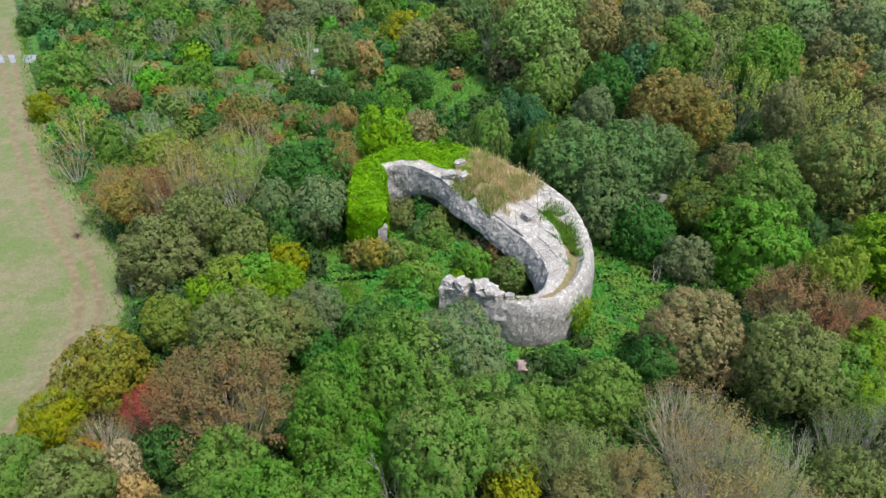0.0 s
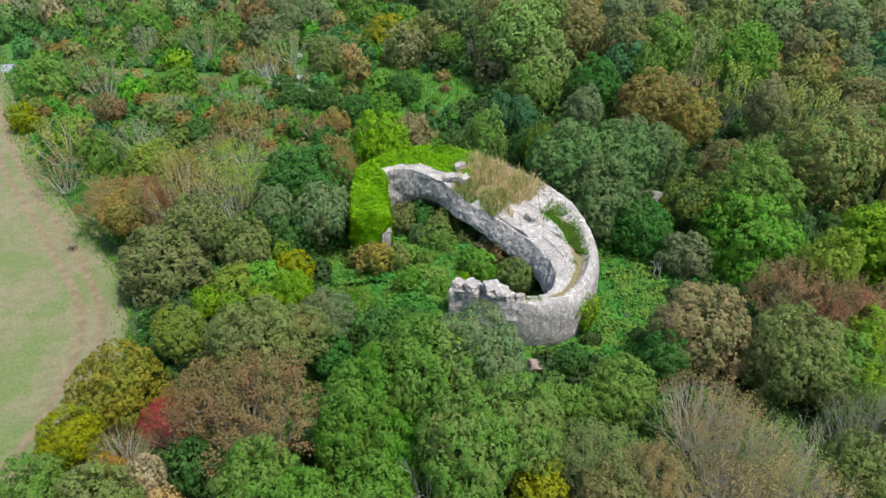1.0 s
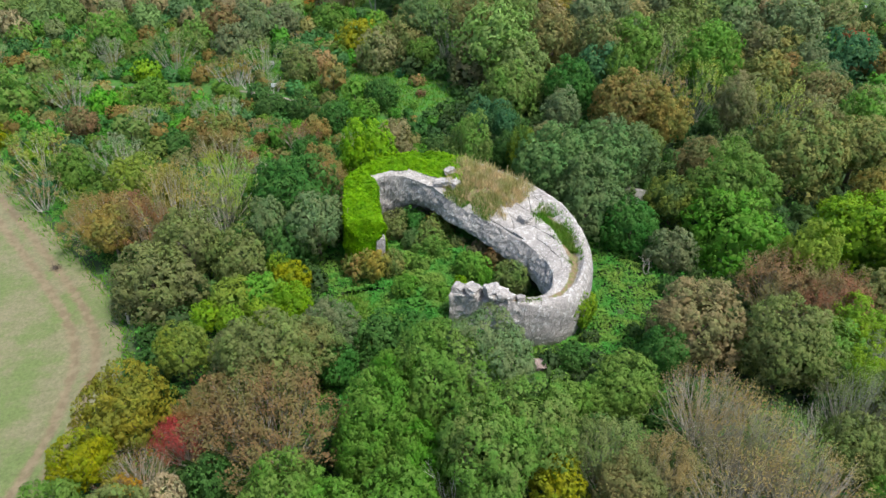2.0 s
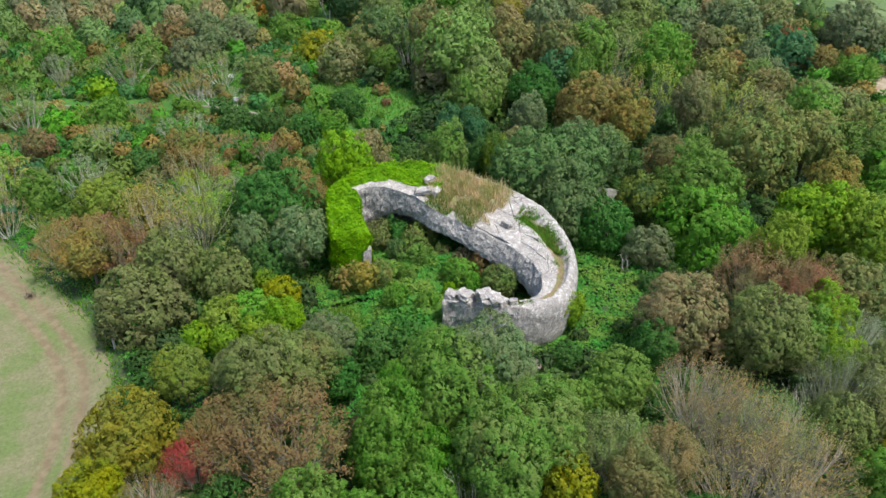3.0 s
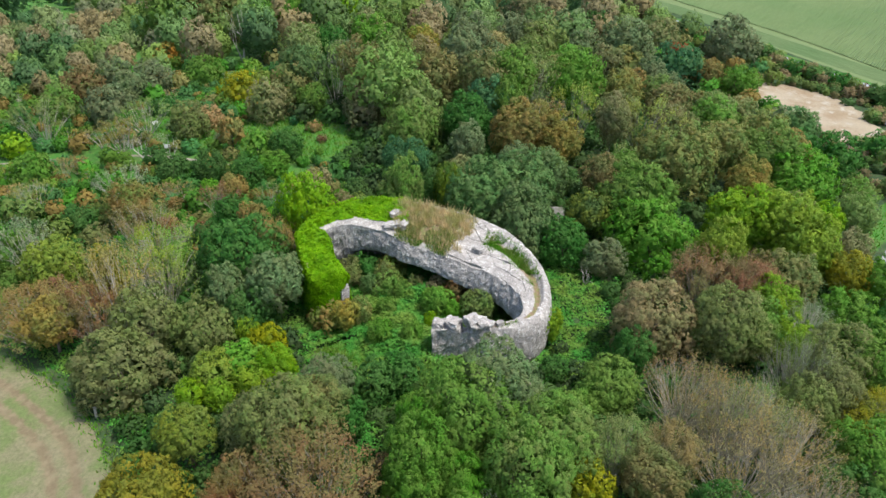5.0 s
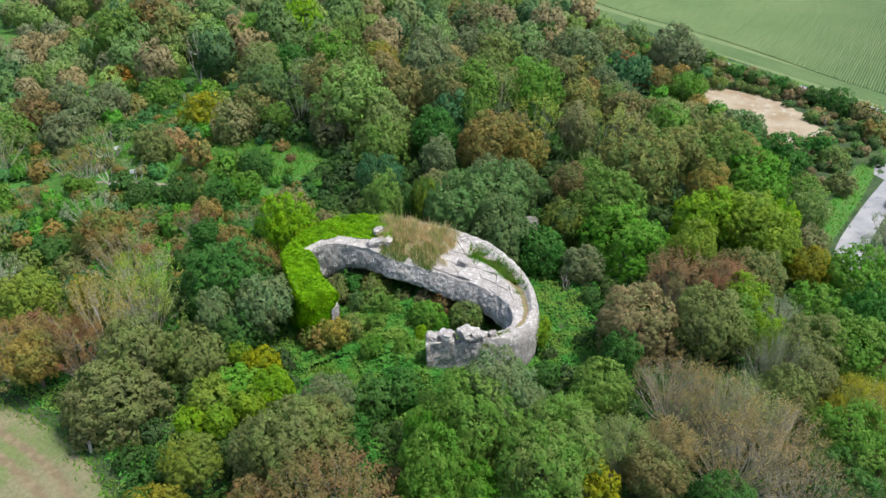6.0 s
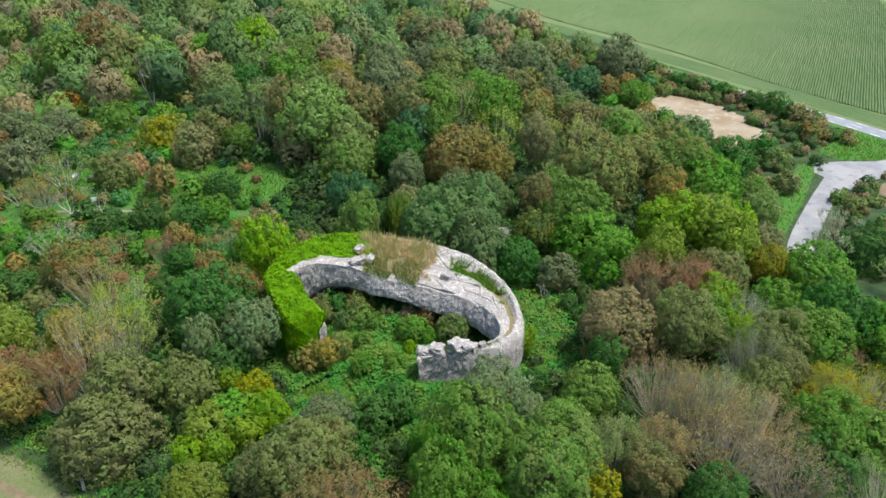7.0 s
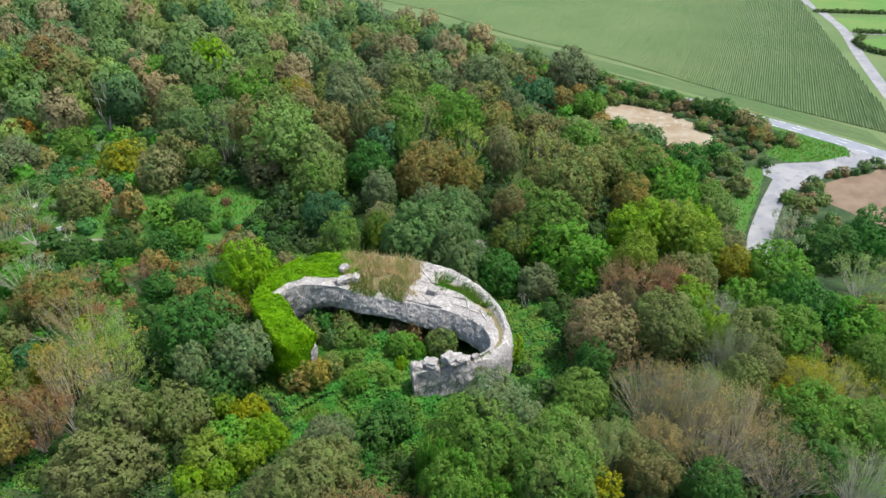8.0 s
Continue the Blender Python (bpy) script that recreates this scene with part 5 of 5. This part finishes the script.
def scatter():
    rng = random.Random(21)
    wood = ["olive", "greyolive", "olivegreen", "green", "brown", "brownolive", "brownolive", "pale", "brownpale", "orangebrown", "olivegreen", "yg", "taupe", "dark"]
    # tan mix for far-off trees, paled to carry distance haze in the colour
    hazy_wood = ["brownpale", "greyolive", "taupe", "olive", "pale", "brownolive", "olivegreen", "brown", "greyolive"]
    scrub = ["green", "dark", "olivegreen", "bright", "rust", "olive", "yg", "green", "dark", "redrust", "bluegreen"]
    scrub_tints = [(0.06, 0.18, 0.03), (0.035, 0.11, 0.03), (0.10, 0.18, 0.035), (0.07, 0.21, 0.035), (0.19, 0.13, 0.05), (0.12, 0.16, 0.045), (0.05, 0.14, 0.05), (0.18, 0.17, 0.07)]
    joined = []
    for _ in range(9000):
        x, y = rng.uniform(-95, 150), rng.uniform(25, 190)
        bushy = x < 4 and y > 92
        r = rng.uniform(1.2, 2.8) if bushy else rng.uniform(3.0, 5.2) if y < 100 else rng.uniform(3.6, 6.4)
        if x > 100:
            r = min(r, 2.6)
        if abs(x + 10) > 0.75 * y + 40 or not free_of(x, y, r * 0.75) or any(math.hypot(x - a, y - b) < r * 0.7 + c for a, b, c in SHADY_GAPS):
            continue
        if any((x - a) ** 2 + (y - b) ** 2 < ((0.74 if bushy else 0.93) * (r + c)) ** 2 for a, b, c in STANDING):
            continue
        if bushy and rng.uniform(0, 1) < 0.8:
            if rng.uniform(0, 1) < 0.28:
                twiggy(x, y, r, r * rng.uniform(1.1, 1.7), rng.choice(("grey2", "bareolive", "bare", "rust", "yg", "salmon")))
            elif y < 118:
                shrub(x, y, r, r * rng.uniform(1.1, 1.7), rng.choice(scrub))
            else:
                STANDING.append((x, y, r))
                joined.append((x, y, r, r * rng.uniform(1.1, 1.7), scrub_tints[rng.randrange(len(scrub_tints))]))
        elif r < 2.7:
            STANDING.append((x, y, r))
            joined.append((x, y, r, r * rng.uniform(1.3, 1.9), scrub_tints[rng.randrange(len(scrub_tints))]))
        else:
            bare = rng.uniform(0, 1) < 0.10
            far_off = x > 45 and y > 95
            tallness = rng.uniform(1.3, 1.6) if far_off else rng.uniform(1.6, 2.0)
            (twiggy if bare else tree)(x, y, r, tallness * r + 1.8, rng.choice(("grey2", "bare", "bareolive") if bare else hazy_wood if far_off else wood))
    for _ in range(400):
        x, y = rng.uniform(-70, 5), rng.uniform(95, 190)
        r = rng.uniform(0.7, 1.7)
        if inside(np.array([x]), np.array([y]), CLEARING)[0] and not any((x - a) ** 2 + (y - b) ** 2 < (r + c) ** 2 for a, b, c in STANDING):
            shrub(x, y, r, r * rng.uniform(1.0, 1.6), rng.choice(scrub + ["greyolive", "pale"]))
    for _ in range(2800):
        x, y = rng.uniform(-85, 4), rng.uniform(92, 178)
        r = rng.uniform(0.8, 1.9)
        if free_of(x, y, r * 0.5) and not any((x - a) ** 2 + (y - b) ** 2 < (0.7 * (r + c)) ** 2 for a, b, c in STANDING):
            STANDING.append((x, y, r))
            joined.append((x, y, r, r * rng.uniform(1.0, 1.6), scrub_tints[rng.randrange(len(scrub_tints))]))
    # low bushes in the gaps, tinted very dark to paint in the crowns' shade
    understorey_shade = [(0.02, 0.05, 0.02), (0.03, 0.075, 0.022), (0.04, 0.07, 0.025), (0.03, 0.085, 0.022)]
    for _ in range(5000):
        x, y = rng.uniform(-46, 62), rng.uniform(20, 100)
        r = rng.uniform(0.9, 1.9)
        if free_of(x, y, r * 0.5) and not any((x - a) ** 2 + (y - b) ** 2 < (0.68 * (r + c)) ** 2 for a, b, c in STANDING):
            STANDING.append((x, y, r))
            joined.append((x, y, r, r * rng.uniform(1.0, 1.6), understorey_shade[rng.randrange(4)]))
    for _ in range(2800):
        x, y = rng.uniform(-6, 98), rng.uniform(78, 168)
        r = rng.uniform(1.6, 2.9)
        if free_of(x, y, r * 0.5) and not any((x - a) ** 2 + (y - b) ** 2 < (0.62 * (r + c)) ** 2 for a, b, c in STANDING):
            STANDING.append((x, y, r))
            joined.append((x, y, r, r * rng.uniform(0.9, 1.4), understorey_shade[rng.randrange(4)]))
    crowns("scrub", "mixed low green and rusty scrub between the trees", "scrub", joined, LOWFAR, 5)


scatter()


def far_woods():
    """The wood running on to the north, as one mass of crowns."""
    rng = np.random.default_rng(77)
    # crown tints lightened, distance haze being put into the colour
    cols = [(0.12, 0.19, 0.06), (0.15, 0.19, 0.085), (0.085, 0.15, 0.055), (0.19, 0.155, 0.085), (0.06, 0.125, 0.055), (0.13, 0.19, 0.055), (0.16, 0.175, 0.105), (0.10, 0.165, 0.06), (0.20, 0.17, 0.10), (0.05, 0.115, 0.05)]
    quads, tints, spots, ways = [], [], [], []
    shapes = [np.array([v.co for v in m.vertices]).reshape(-1, 3, 3) for m in WOOD]
    for _ in range(7000):
        x, y = rng.uniform(-160, 160), rng.uniform(182, 385)
        low = x < -22 and y < 260
        r = rng.uniform(2.4, 4.6) if low else rng.uniform(4.0, 7.4)
        if x < -45 - max(0, 300 - y) * 0.9 or not free_of(x, y, r) or any((x - a) ** 2 + (y - b) ** 2 < (0.84 * (r + c)) ** 2 for a, b, c in spots):
            continue
        spots.append((x, y, r))
        q = shapes[rng.integers(len(shapes))]
        a = rng.uniform(0, 6.28)
        turn = np.array([[math.cos(a), -math.sin(a), 0], [math.sin(a), math.cos(a), 0], [0, 0, 1]])
        h = r * (rng.uniform(1.1, 1.5) if low else rng.uniform(1.6, 2.3)) + 1.5
        middle = np.array([x, y, float(land(x, y)) + h - 1.2 * r])
        quads.append(q @ turn.T * np.array([r, r * rng.uniform(0.85, 1.1), r * 1.28]) + middle)
        way = np.cross(quads[-1][:, 1] - quads[-1][:, 0], quads[-1][:, 2] - quads[-1][:, 0])
        ways.append(unit_rows(unit_rows(way) * 0.4 + dome(quads[-1], middle)))
        c = np.array(cols[rng.integers(len(cols))]) * rng.uniform(0.9, 1.45)
        tints.append(np.tile(np.append(c, 1.0), (len(q) * 3, 1)))
    me = loose_mesh("far_woods", np.concatenate(quads), FARWOOD, np.concatenate(ways))
    a = me.attributes.new("tint", "FLOAT_COLOR", "POINT")
    a.data.foreach_set("color", np.concatenate(tints).astype(np.float32).ravel())
    thing("far_woods", "mixed green and browning woodland stretching into the distance", "woods", kind="stuff", data=me)


far_woods()


def undergrowth():
    """Brambles and low leaves over the woodland floor, thickest round and inside the ruin."""
    rng = np.random.default_rng(31)
    pts = []
    while len(pts) < 135000:
        if rng.uniform() < 0.8:
            x, y = RUIN_MIDDLE[0] + rng.normal() * 14, RUIN_MIDDLE[1] - 4 + rng.normal() * 12
        else:
            x, y = rng.uniform(-45, 60), rng.uniform(25, 150)
        inner = math.hypot(x - 2, y - 70) < 13
        ragged = 2.5 * noise.noise(Vector((x * 0.3, y * 0.3, 8)))
        slope = 11 + ragged < x < 31 + ragged and 45 + ragged < y < 76 + ragged or -17 < x < 1 and 52 < y < 71
        if not inner and not slope and not free_of(x, y, -16.5 if math.hypot(x - 2, y - 70) < 24 else 0):
            continue
        hump = 0.5 + 0.5 * noise.noise(Vector((x * 0.25, y * 0.25, 2))) + 0.4 * noise.noise(Vector((x * 0.7, y * 0.7, 5)))
        if -13 < x < -7.5 and 62.5 < y < 68.5:
            hump *= 0.15
        pts.append((x, y, float(land(x, y)) + (max(0.05, hump * 1.5) + 1.3 * math.exp(-((x - 0.5) ** 2 + (y - 58.5) ** 2) / 30) + (2.6 * max(0, 1 - math.hypot(x - 3, y - 72) / 15) if inner else 0)) * (0.6 + 0.4 * rng.uniform())))
    line = np.array([tuple(p) for p in polyline([(*q, 0) for q in FIELD_EDGE[2:10]], 0.01)])[:, :2]
    for (x, y), inset in zip(line + (ins := rng.uniform(0.25, 1.0, (len(line), 1))) * np.array([6.0, 2.8]) + rng.normal(size=line.shape) * 0.25, ins[:, 0]):
        hump = 0.6 + 0.6 * noise.noise(Vector((x * 0.3, y * 0.3, 2))) + 0.4 * noise.noise(Vector((x * 0.8, y * 0.8, 5)))
        pts.append((x, y, float(land(x, y)) + max(0.05, hump * min(1, inset * 1.6)) * (0.6 + 0.4 * rng.uniform())))
    pts = np.array(pts)
    q = leaf_shapes(pts, rng.normal(size=pts.shape) * 0.45 + np.array([0, 0, 1.0]), 0.27, rng)
    thing("brambles", "dark green brambles and low leaves over the woodland floor", "undergrowth", kind="stuff", data=loose_mesh("brambles", q, BRAMBLE))


undergrowth()


# ---- the maize field beyond the road ----
def maize():
    rng = random.Random(8)
    verts, faces = [], []
    way = Vector((0.872, 0.490))
    side = Vector((-0.490, 0.872))

    def row(points, tall=1.0):
        k = len(verts)
        for i, (x, y) in enumerate(points):
            d = Vector(points[min(i + 1, len(points) - 1)]) - Vector(points[max(i - 1, 0)])
            d.normalize()
            z = float(land(x, y))
            w, h = rng.uniform(0.3, 0.38), rng.uniform(0.35, 0.55) * tall
            verts.extend([(x + d.y * w, y - d.x * w, z), (x + rng.uniform(-0.1, 0.1), y + rng.uniform(-0.1, 0.1), z + h), (x - d.y * w, y + d.x * w, z)])
            if i:
                j = k + 3 * i
                faces.extend([(j - 3, j, j + 1, j - 2), (j - 2, j + 1, j + 2, j - 1)])

    def clear(p):
        return p.y > 93 + (p.x - 214) * 0.72 + 5.5

    start = Vector((176, 40))
    for k in range(430):
        p = start + side * 0.78 * k
        p = p + way * ((176 + 1.5 * math.sin(k * 0.05) - p.x) / way.x)
        pts = []
        for s in range(46):
            q = p + way * (s * 4.6)
            if clear(q):
                pts.append((q.x, q.y))
        if len(pts) > 2:
            row(pts)
    for k in range(21):
        pts = [(165.5 + 0.45 * k - 0.0006 * (y - 110) ** 2 * (y > 110) * 0.6, y) for y in range(72 + k // 2, 330, 4) if clear(Vector((165.5 + 0.45 * k, y)))]
        if len(pts) > 2:
            row(pts, 0.3)
    thing("maize_crop", "rows of green maize plants over a broad field", "maize", kind="stuff", data=mesh_of("maize_crop", verts, faces, MAIZE))


maize()


# ---- the overgrown hedge between the sand lot and the road ----
def hedge():
    rng = random.Random(14)
    tints = [(0.055, 0.11, 0.04), (0.075, 0.16, 0.045), (0.18, 0.15, 0.075), (0.12, 0.17, 0.055), (0.20, 0.15, 0.09)]
    rows = []
    for p in polyline([(*q, 0) for q in ((132, 300), (143, 250), (147.5, 200), (149.5, 160), (151, 135), (152.5, 112), (151, 104), (147, 98))], 1.6):
        r = rng.uniform(1.5, 2.5)
        rows.append((p.x + rng.uniform(-3.2, 1.6), p.y + rng.uniform(-1, 1), r, r * rng.uniform(1.3, 1.9), tints[rng.randrange(5)]))
    for _ in range(780):
        x, y = rng.uniform(92, 152), rng.uniform(66, 175)
        if ROOM[int(y), int(x + 200)] > 0.3:
            r = rng.uniform(0.8, 2.0)
            rows.append((x, y, r, r * rng.uniform(0.9, 1.5), tints[rng.randrange(5)]))
    for _ in range(26):
        x, y = rng.uniform(93, 122), rng.uniform(58, 69)
        r = rng.uniform(1.0, 1.9)
        if ROOM[int(y), int(x + 200)] > 0.0:
            rows.append((x, y, r, r * 1.2, tints[rng.randrange(5)]))
    crowns("hedge", "dark overgrown hedge along the road and sand lot", "hedge", rows, LOWFAR, 9)


hedge()


def markings():
    """Dashed white lines on the main road."""
    line = polyline([(*q, 0) for q in MAIN_ROAD], 0.5)
    quads, along = [], 0.0
    for a, b in zip(line[:-1], line[1:]):
        d = (b - a).normalized()
        if 30 < a.y < 130:
            for o, period, dash in ((2.45, 6.5, 3.0), (-2.45, 6.5, 3.0), (0.0, 13.0, 3.0)):
                if along % period < dash:
                    n = Vector((-d.y, d.x, 0))
                    c = [p + n * (o + w) for p, w in ((a, -0.1), (b, -0.1), (b, 0.1), (a, 0.1))]
                    quads.append([(q.x, q.y, float(land(q.x, q.y)) + 0.075) for q in c])
        along += (b - a).length
    thing("road_markings", "white dashed lines painted on the asphalt", "markings", kind="structure", data=loose_mesh("road_markings", np.array(quads), WHITE))


markings()


def rough_grass():
    """Long meadow grass in the clearing, the glade, the verges and along the field's edge."""
    rng = np.random.default_rng(55)
    pts = []
    for poly, count in ((CLEARING, 7000), (GLADE, 1500), (VERGE, 2500), (ISLAND, 2200), (GRASSY_GAP, 1200)):
        a = np.array(poly)
        lo, hi = a.min(0), a.max(0)
        c = rng.uniform(lo, hi, (count * 2, 2))
        c = c[inside(c[:, 0], c[:, 1], poly)][:count]
        c = c + rng.normal(size=c.shape) * (2.2 if poly is CLEARING else 0.5)
        pts.append(np.column_stack([c, land(c[:, 0], c[:, 1])]))
    line = np.array([tuple(p) for p in polyline([(*q, 0) for q in FIELD_EDGE[1:10]], 0.05)])[:, :2]
    c = line + rng.normal(size=line.shape) * 0.8
    pts.append(np.column_stack([c, land(c[:, 0], c[:, 1])]))
    thing("rough_grass", "long green meadow grass in clearings and verges", "grass", kind="stuff", data=loose_mesh("rough_grass", blades(np.concatenate(pts), 0.4, 0.09, rng), TURF))


rough_grass()


def far_fields():
    """Pastures and hedges beyond the far lane."""
    for poly in ([(299, 146), (322, 166), (336, 160), (352, 143), (330, 122), (306, 134)], [(287, 136), (276, 131), (268, 118), (284, 96), (318, 110), (306, 132)], [(335, 180), (372, 208), (430, 180), (360, 150)]):
        bm = bmesh.new()
        bm.faces.new([bm.verts.new((x, y, float(land(x, y)) + 0.06)) for x, y in poly])
        bmesh.ops.triangulate(bm, faces=bm.faces[:])
        me = bpy.data.meshes.new("pasture")
        bm.to_mesh(me)
        me.materials.append(PASTURE)
        thing("pasture", "smooth bright green pasture beyond the lane", "field", kind="structure", data=me)
    rng = random.Random(3)
    rows = []
    for line in ([(331, 179), (342, 167), (354, 155), (372, 138)], [(290, 138), (277, 133.5), (269, 119), (282, 98)], [(300, 144), (309, 135), (326, 119)]):
        for p in polyline([(*q, 0) for q in line], 3.0):
            r = rng.uniform(1.7, 2.2)
            rows.append((p.x, p.y, r, r * 0.9, (0.05, 0.10, 0.03)))
    crowns("far_hedge", "trimmed dark green hedges between far pastures", "hedge", rows, LOWFAR, 2)
    ribbon("farm_lane", [(295, 148), (301, 141.5), (308, 133), (322, 116)], 3.0, GRAVEL, "pale lane between hedges", "lane", 0.08)


far_fields()


# low bushes inside the ruin
for x, y, r, h, key in ((3.2, 68.6, 1.7, 3.4, "bright"), (4.6, 66.6, 1.2, 2.6, "bright"), (1.6, 66.2, 1.0, 2.0, "yg"), (9.0, 65.6, 1.8, 4.2, "greyolive"), (7.4, 66.8, 1.3, 3.0, "olivegreen"),
                        (4.8, 72.0, 1.5, 3.0, "pinkbrown"), (2.6, 74.0, 1.3, 2.6, "brownolive"), (-1.0, 77.0, 1.6, 3.4, "olive"), (-3.4, 76.2, 1.4, 2.8, "greygreen"), (0.2, 73.2, 1.6, 2.4, "green"),
                        (-2.6, 70.8, 1.5, 2.2, "green"), (-5.0, 66.6, 1.7, 2.4, "green"), (-6.2, 71.0, 1.6, 3.0, "brownolive"), (-8.4, 70.4, 1.9, 3.6, "orangebrown"), (-1.4, 64.8, 1.5, 2.0, "green")):
    shrub(x, y, r, h + 1.2, key, 1.0, "bushes inside the ruin")

# ---- small things ----
def box(bm, size, at):
    m = Matrix.Translation(at) @ Matrix.Diagonal((*size, 1))
    made = bmesh.ops.create_cube(bm, size=1.0, matrix=m)
    bmesh.ops.bevel(bm, geom=list({e for v in made["verts"] for e in v.link_edges}), offset=0.012, segments=1, affect="EDGES")


def box_part(name, size, at, material, parent, label=""):
    bm = bmesh.new()
    box(bm, size, at)
    me = bpy.data.meshes.new(name)
    bm.to_mesh(me)
    me.materials.append(material)
    return part(name, me, parent, None, label)


def notice_board(x, y, turn, label):
    """A white panel on two short wooden posts."""
    t = thing("notice_board", label, "sign", pose(x, y, float(land(x, y)), 0, 0, turn), "notice boards")
    box_part("panel", (1.1, 0.06, 0.8), (0, 0, 1.15), WHITE, t, "plain white panel")
    for o in (-0.45, 0.45):
        box_part("post", (0.09, 0.09, 1.5), (o, 0.09, 0.72), BARK, t)


notice_board(-27.8, 149.6, 25, "white notice board standing in the grassy clearing")
notice_board(-26.2, 135.9, -10, "white notice board beside the footpath")
notice_board(137.2, 107.9, 50, "white notice board beside the sand lot")


def field_post(x, y):
    """A short weathered post at the edge of the field."""
    t = thing("field_post", "short pale weathered wooden post at the field's edge", "post", pose(x, y, float(land(x, y)), 3, 5, 20))
    box_part("shaft", (0.28, 0.28, 1.5), (0, 0, 0.7), DEADWOOD, t)
    box_part("cap", (0.36, 0.36, 0.16), (0, 0, 1.5), DEADWOOD, t)


field_post(-38.8, 68.3)


def dry_clump(x, y, r, count, seed):
    """A clump of dead stalks in the field."""
    rng = np.random.default_rng(seed)
    c = rng.normal(size=(count, 2)) * r + np.array([x, y])
    thing("dry_clump", "small clump of dark dead stalks in the field", "weeds", kind="stuff", data=loose_mesh("dry_clump", blades(np.column_stack([c, land(c[:, 0], c[:, 1])]), 0.35, 0.05, rng), BARK))


dry_clump(-51.9, 82.0, 0.35, 130, 4)
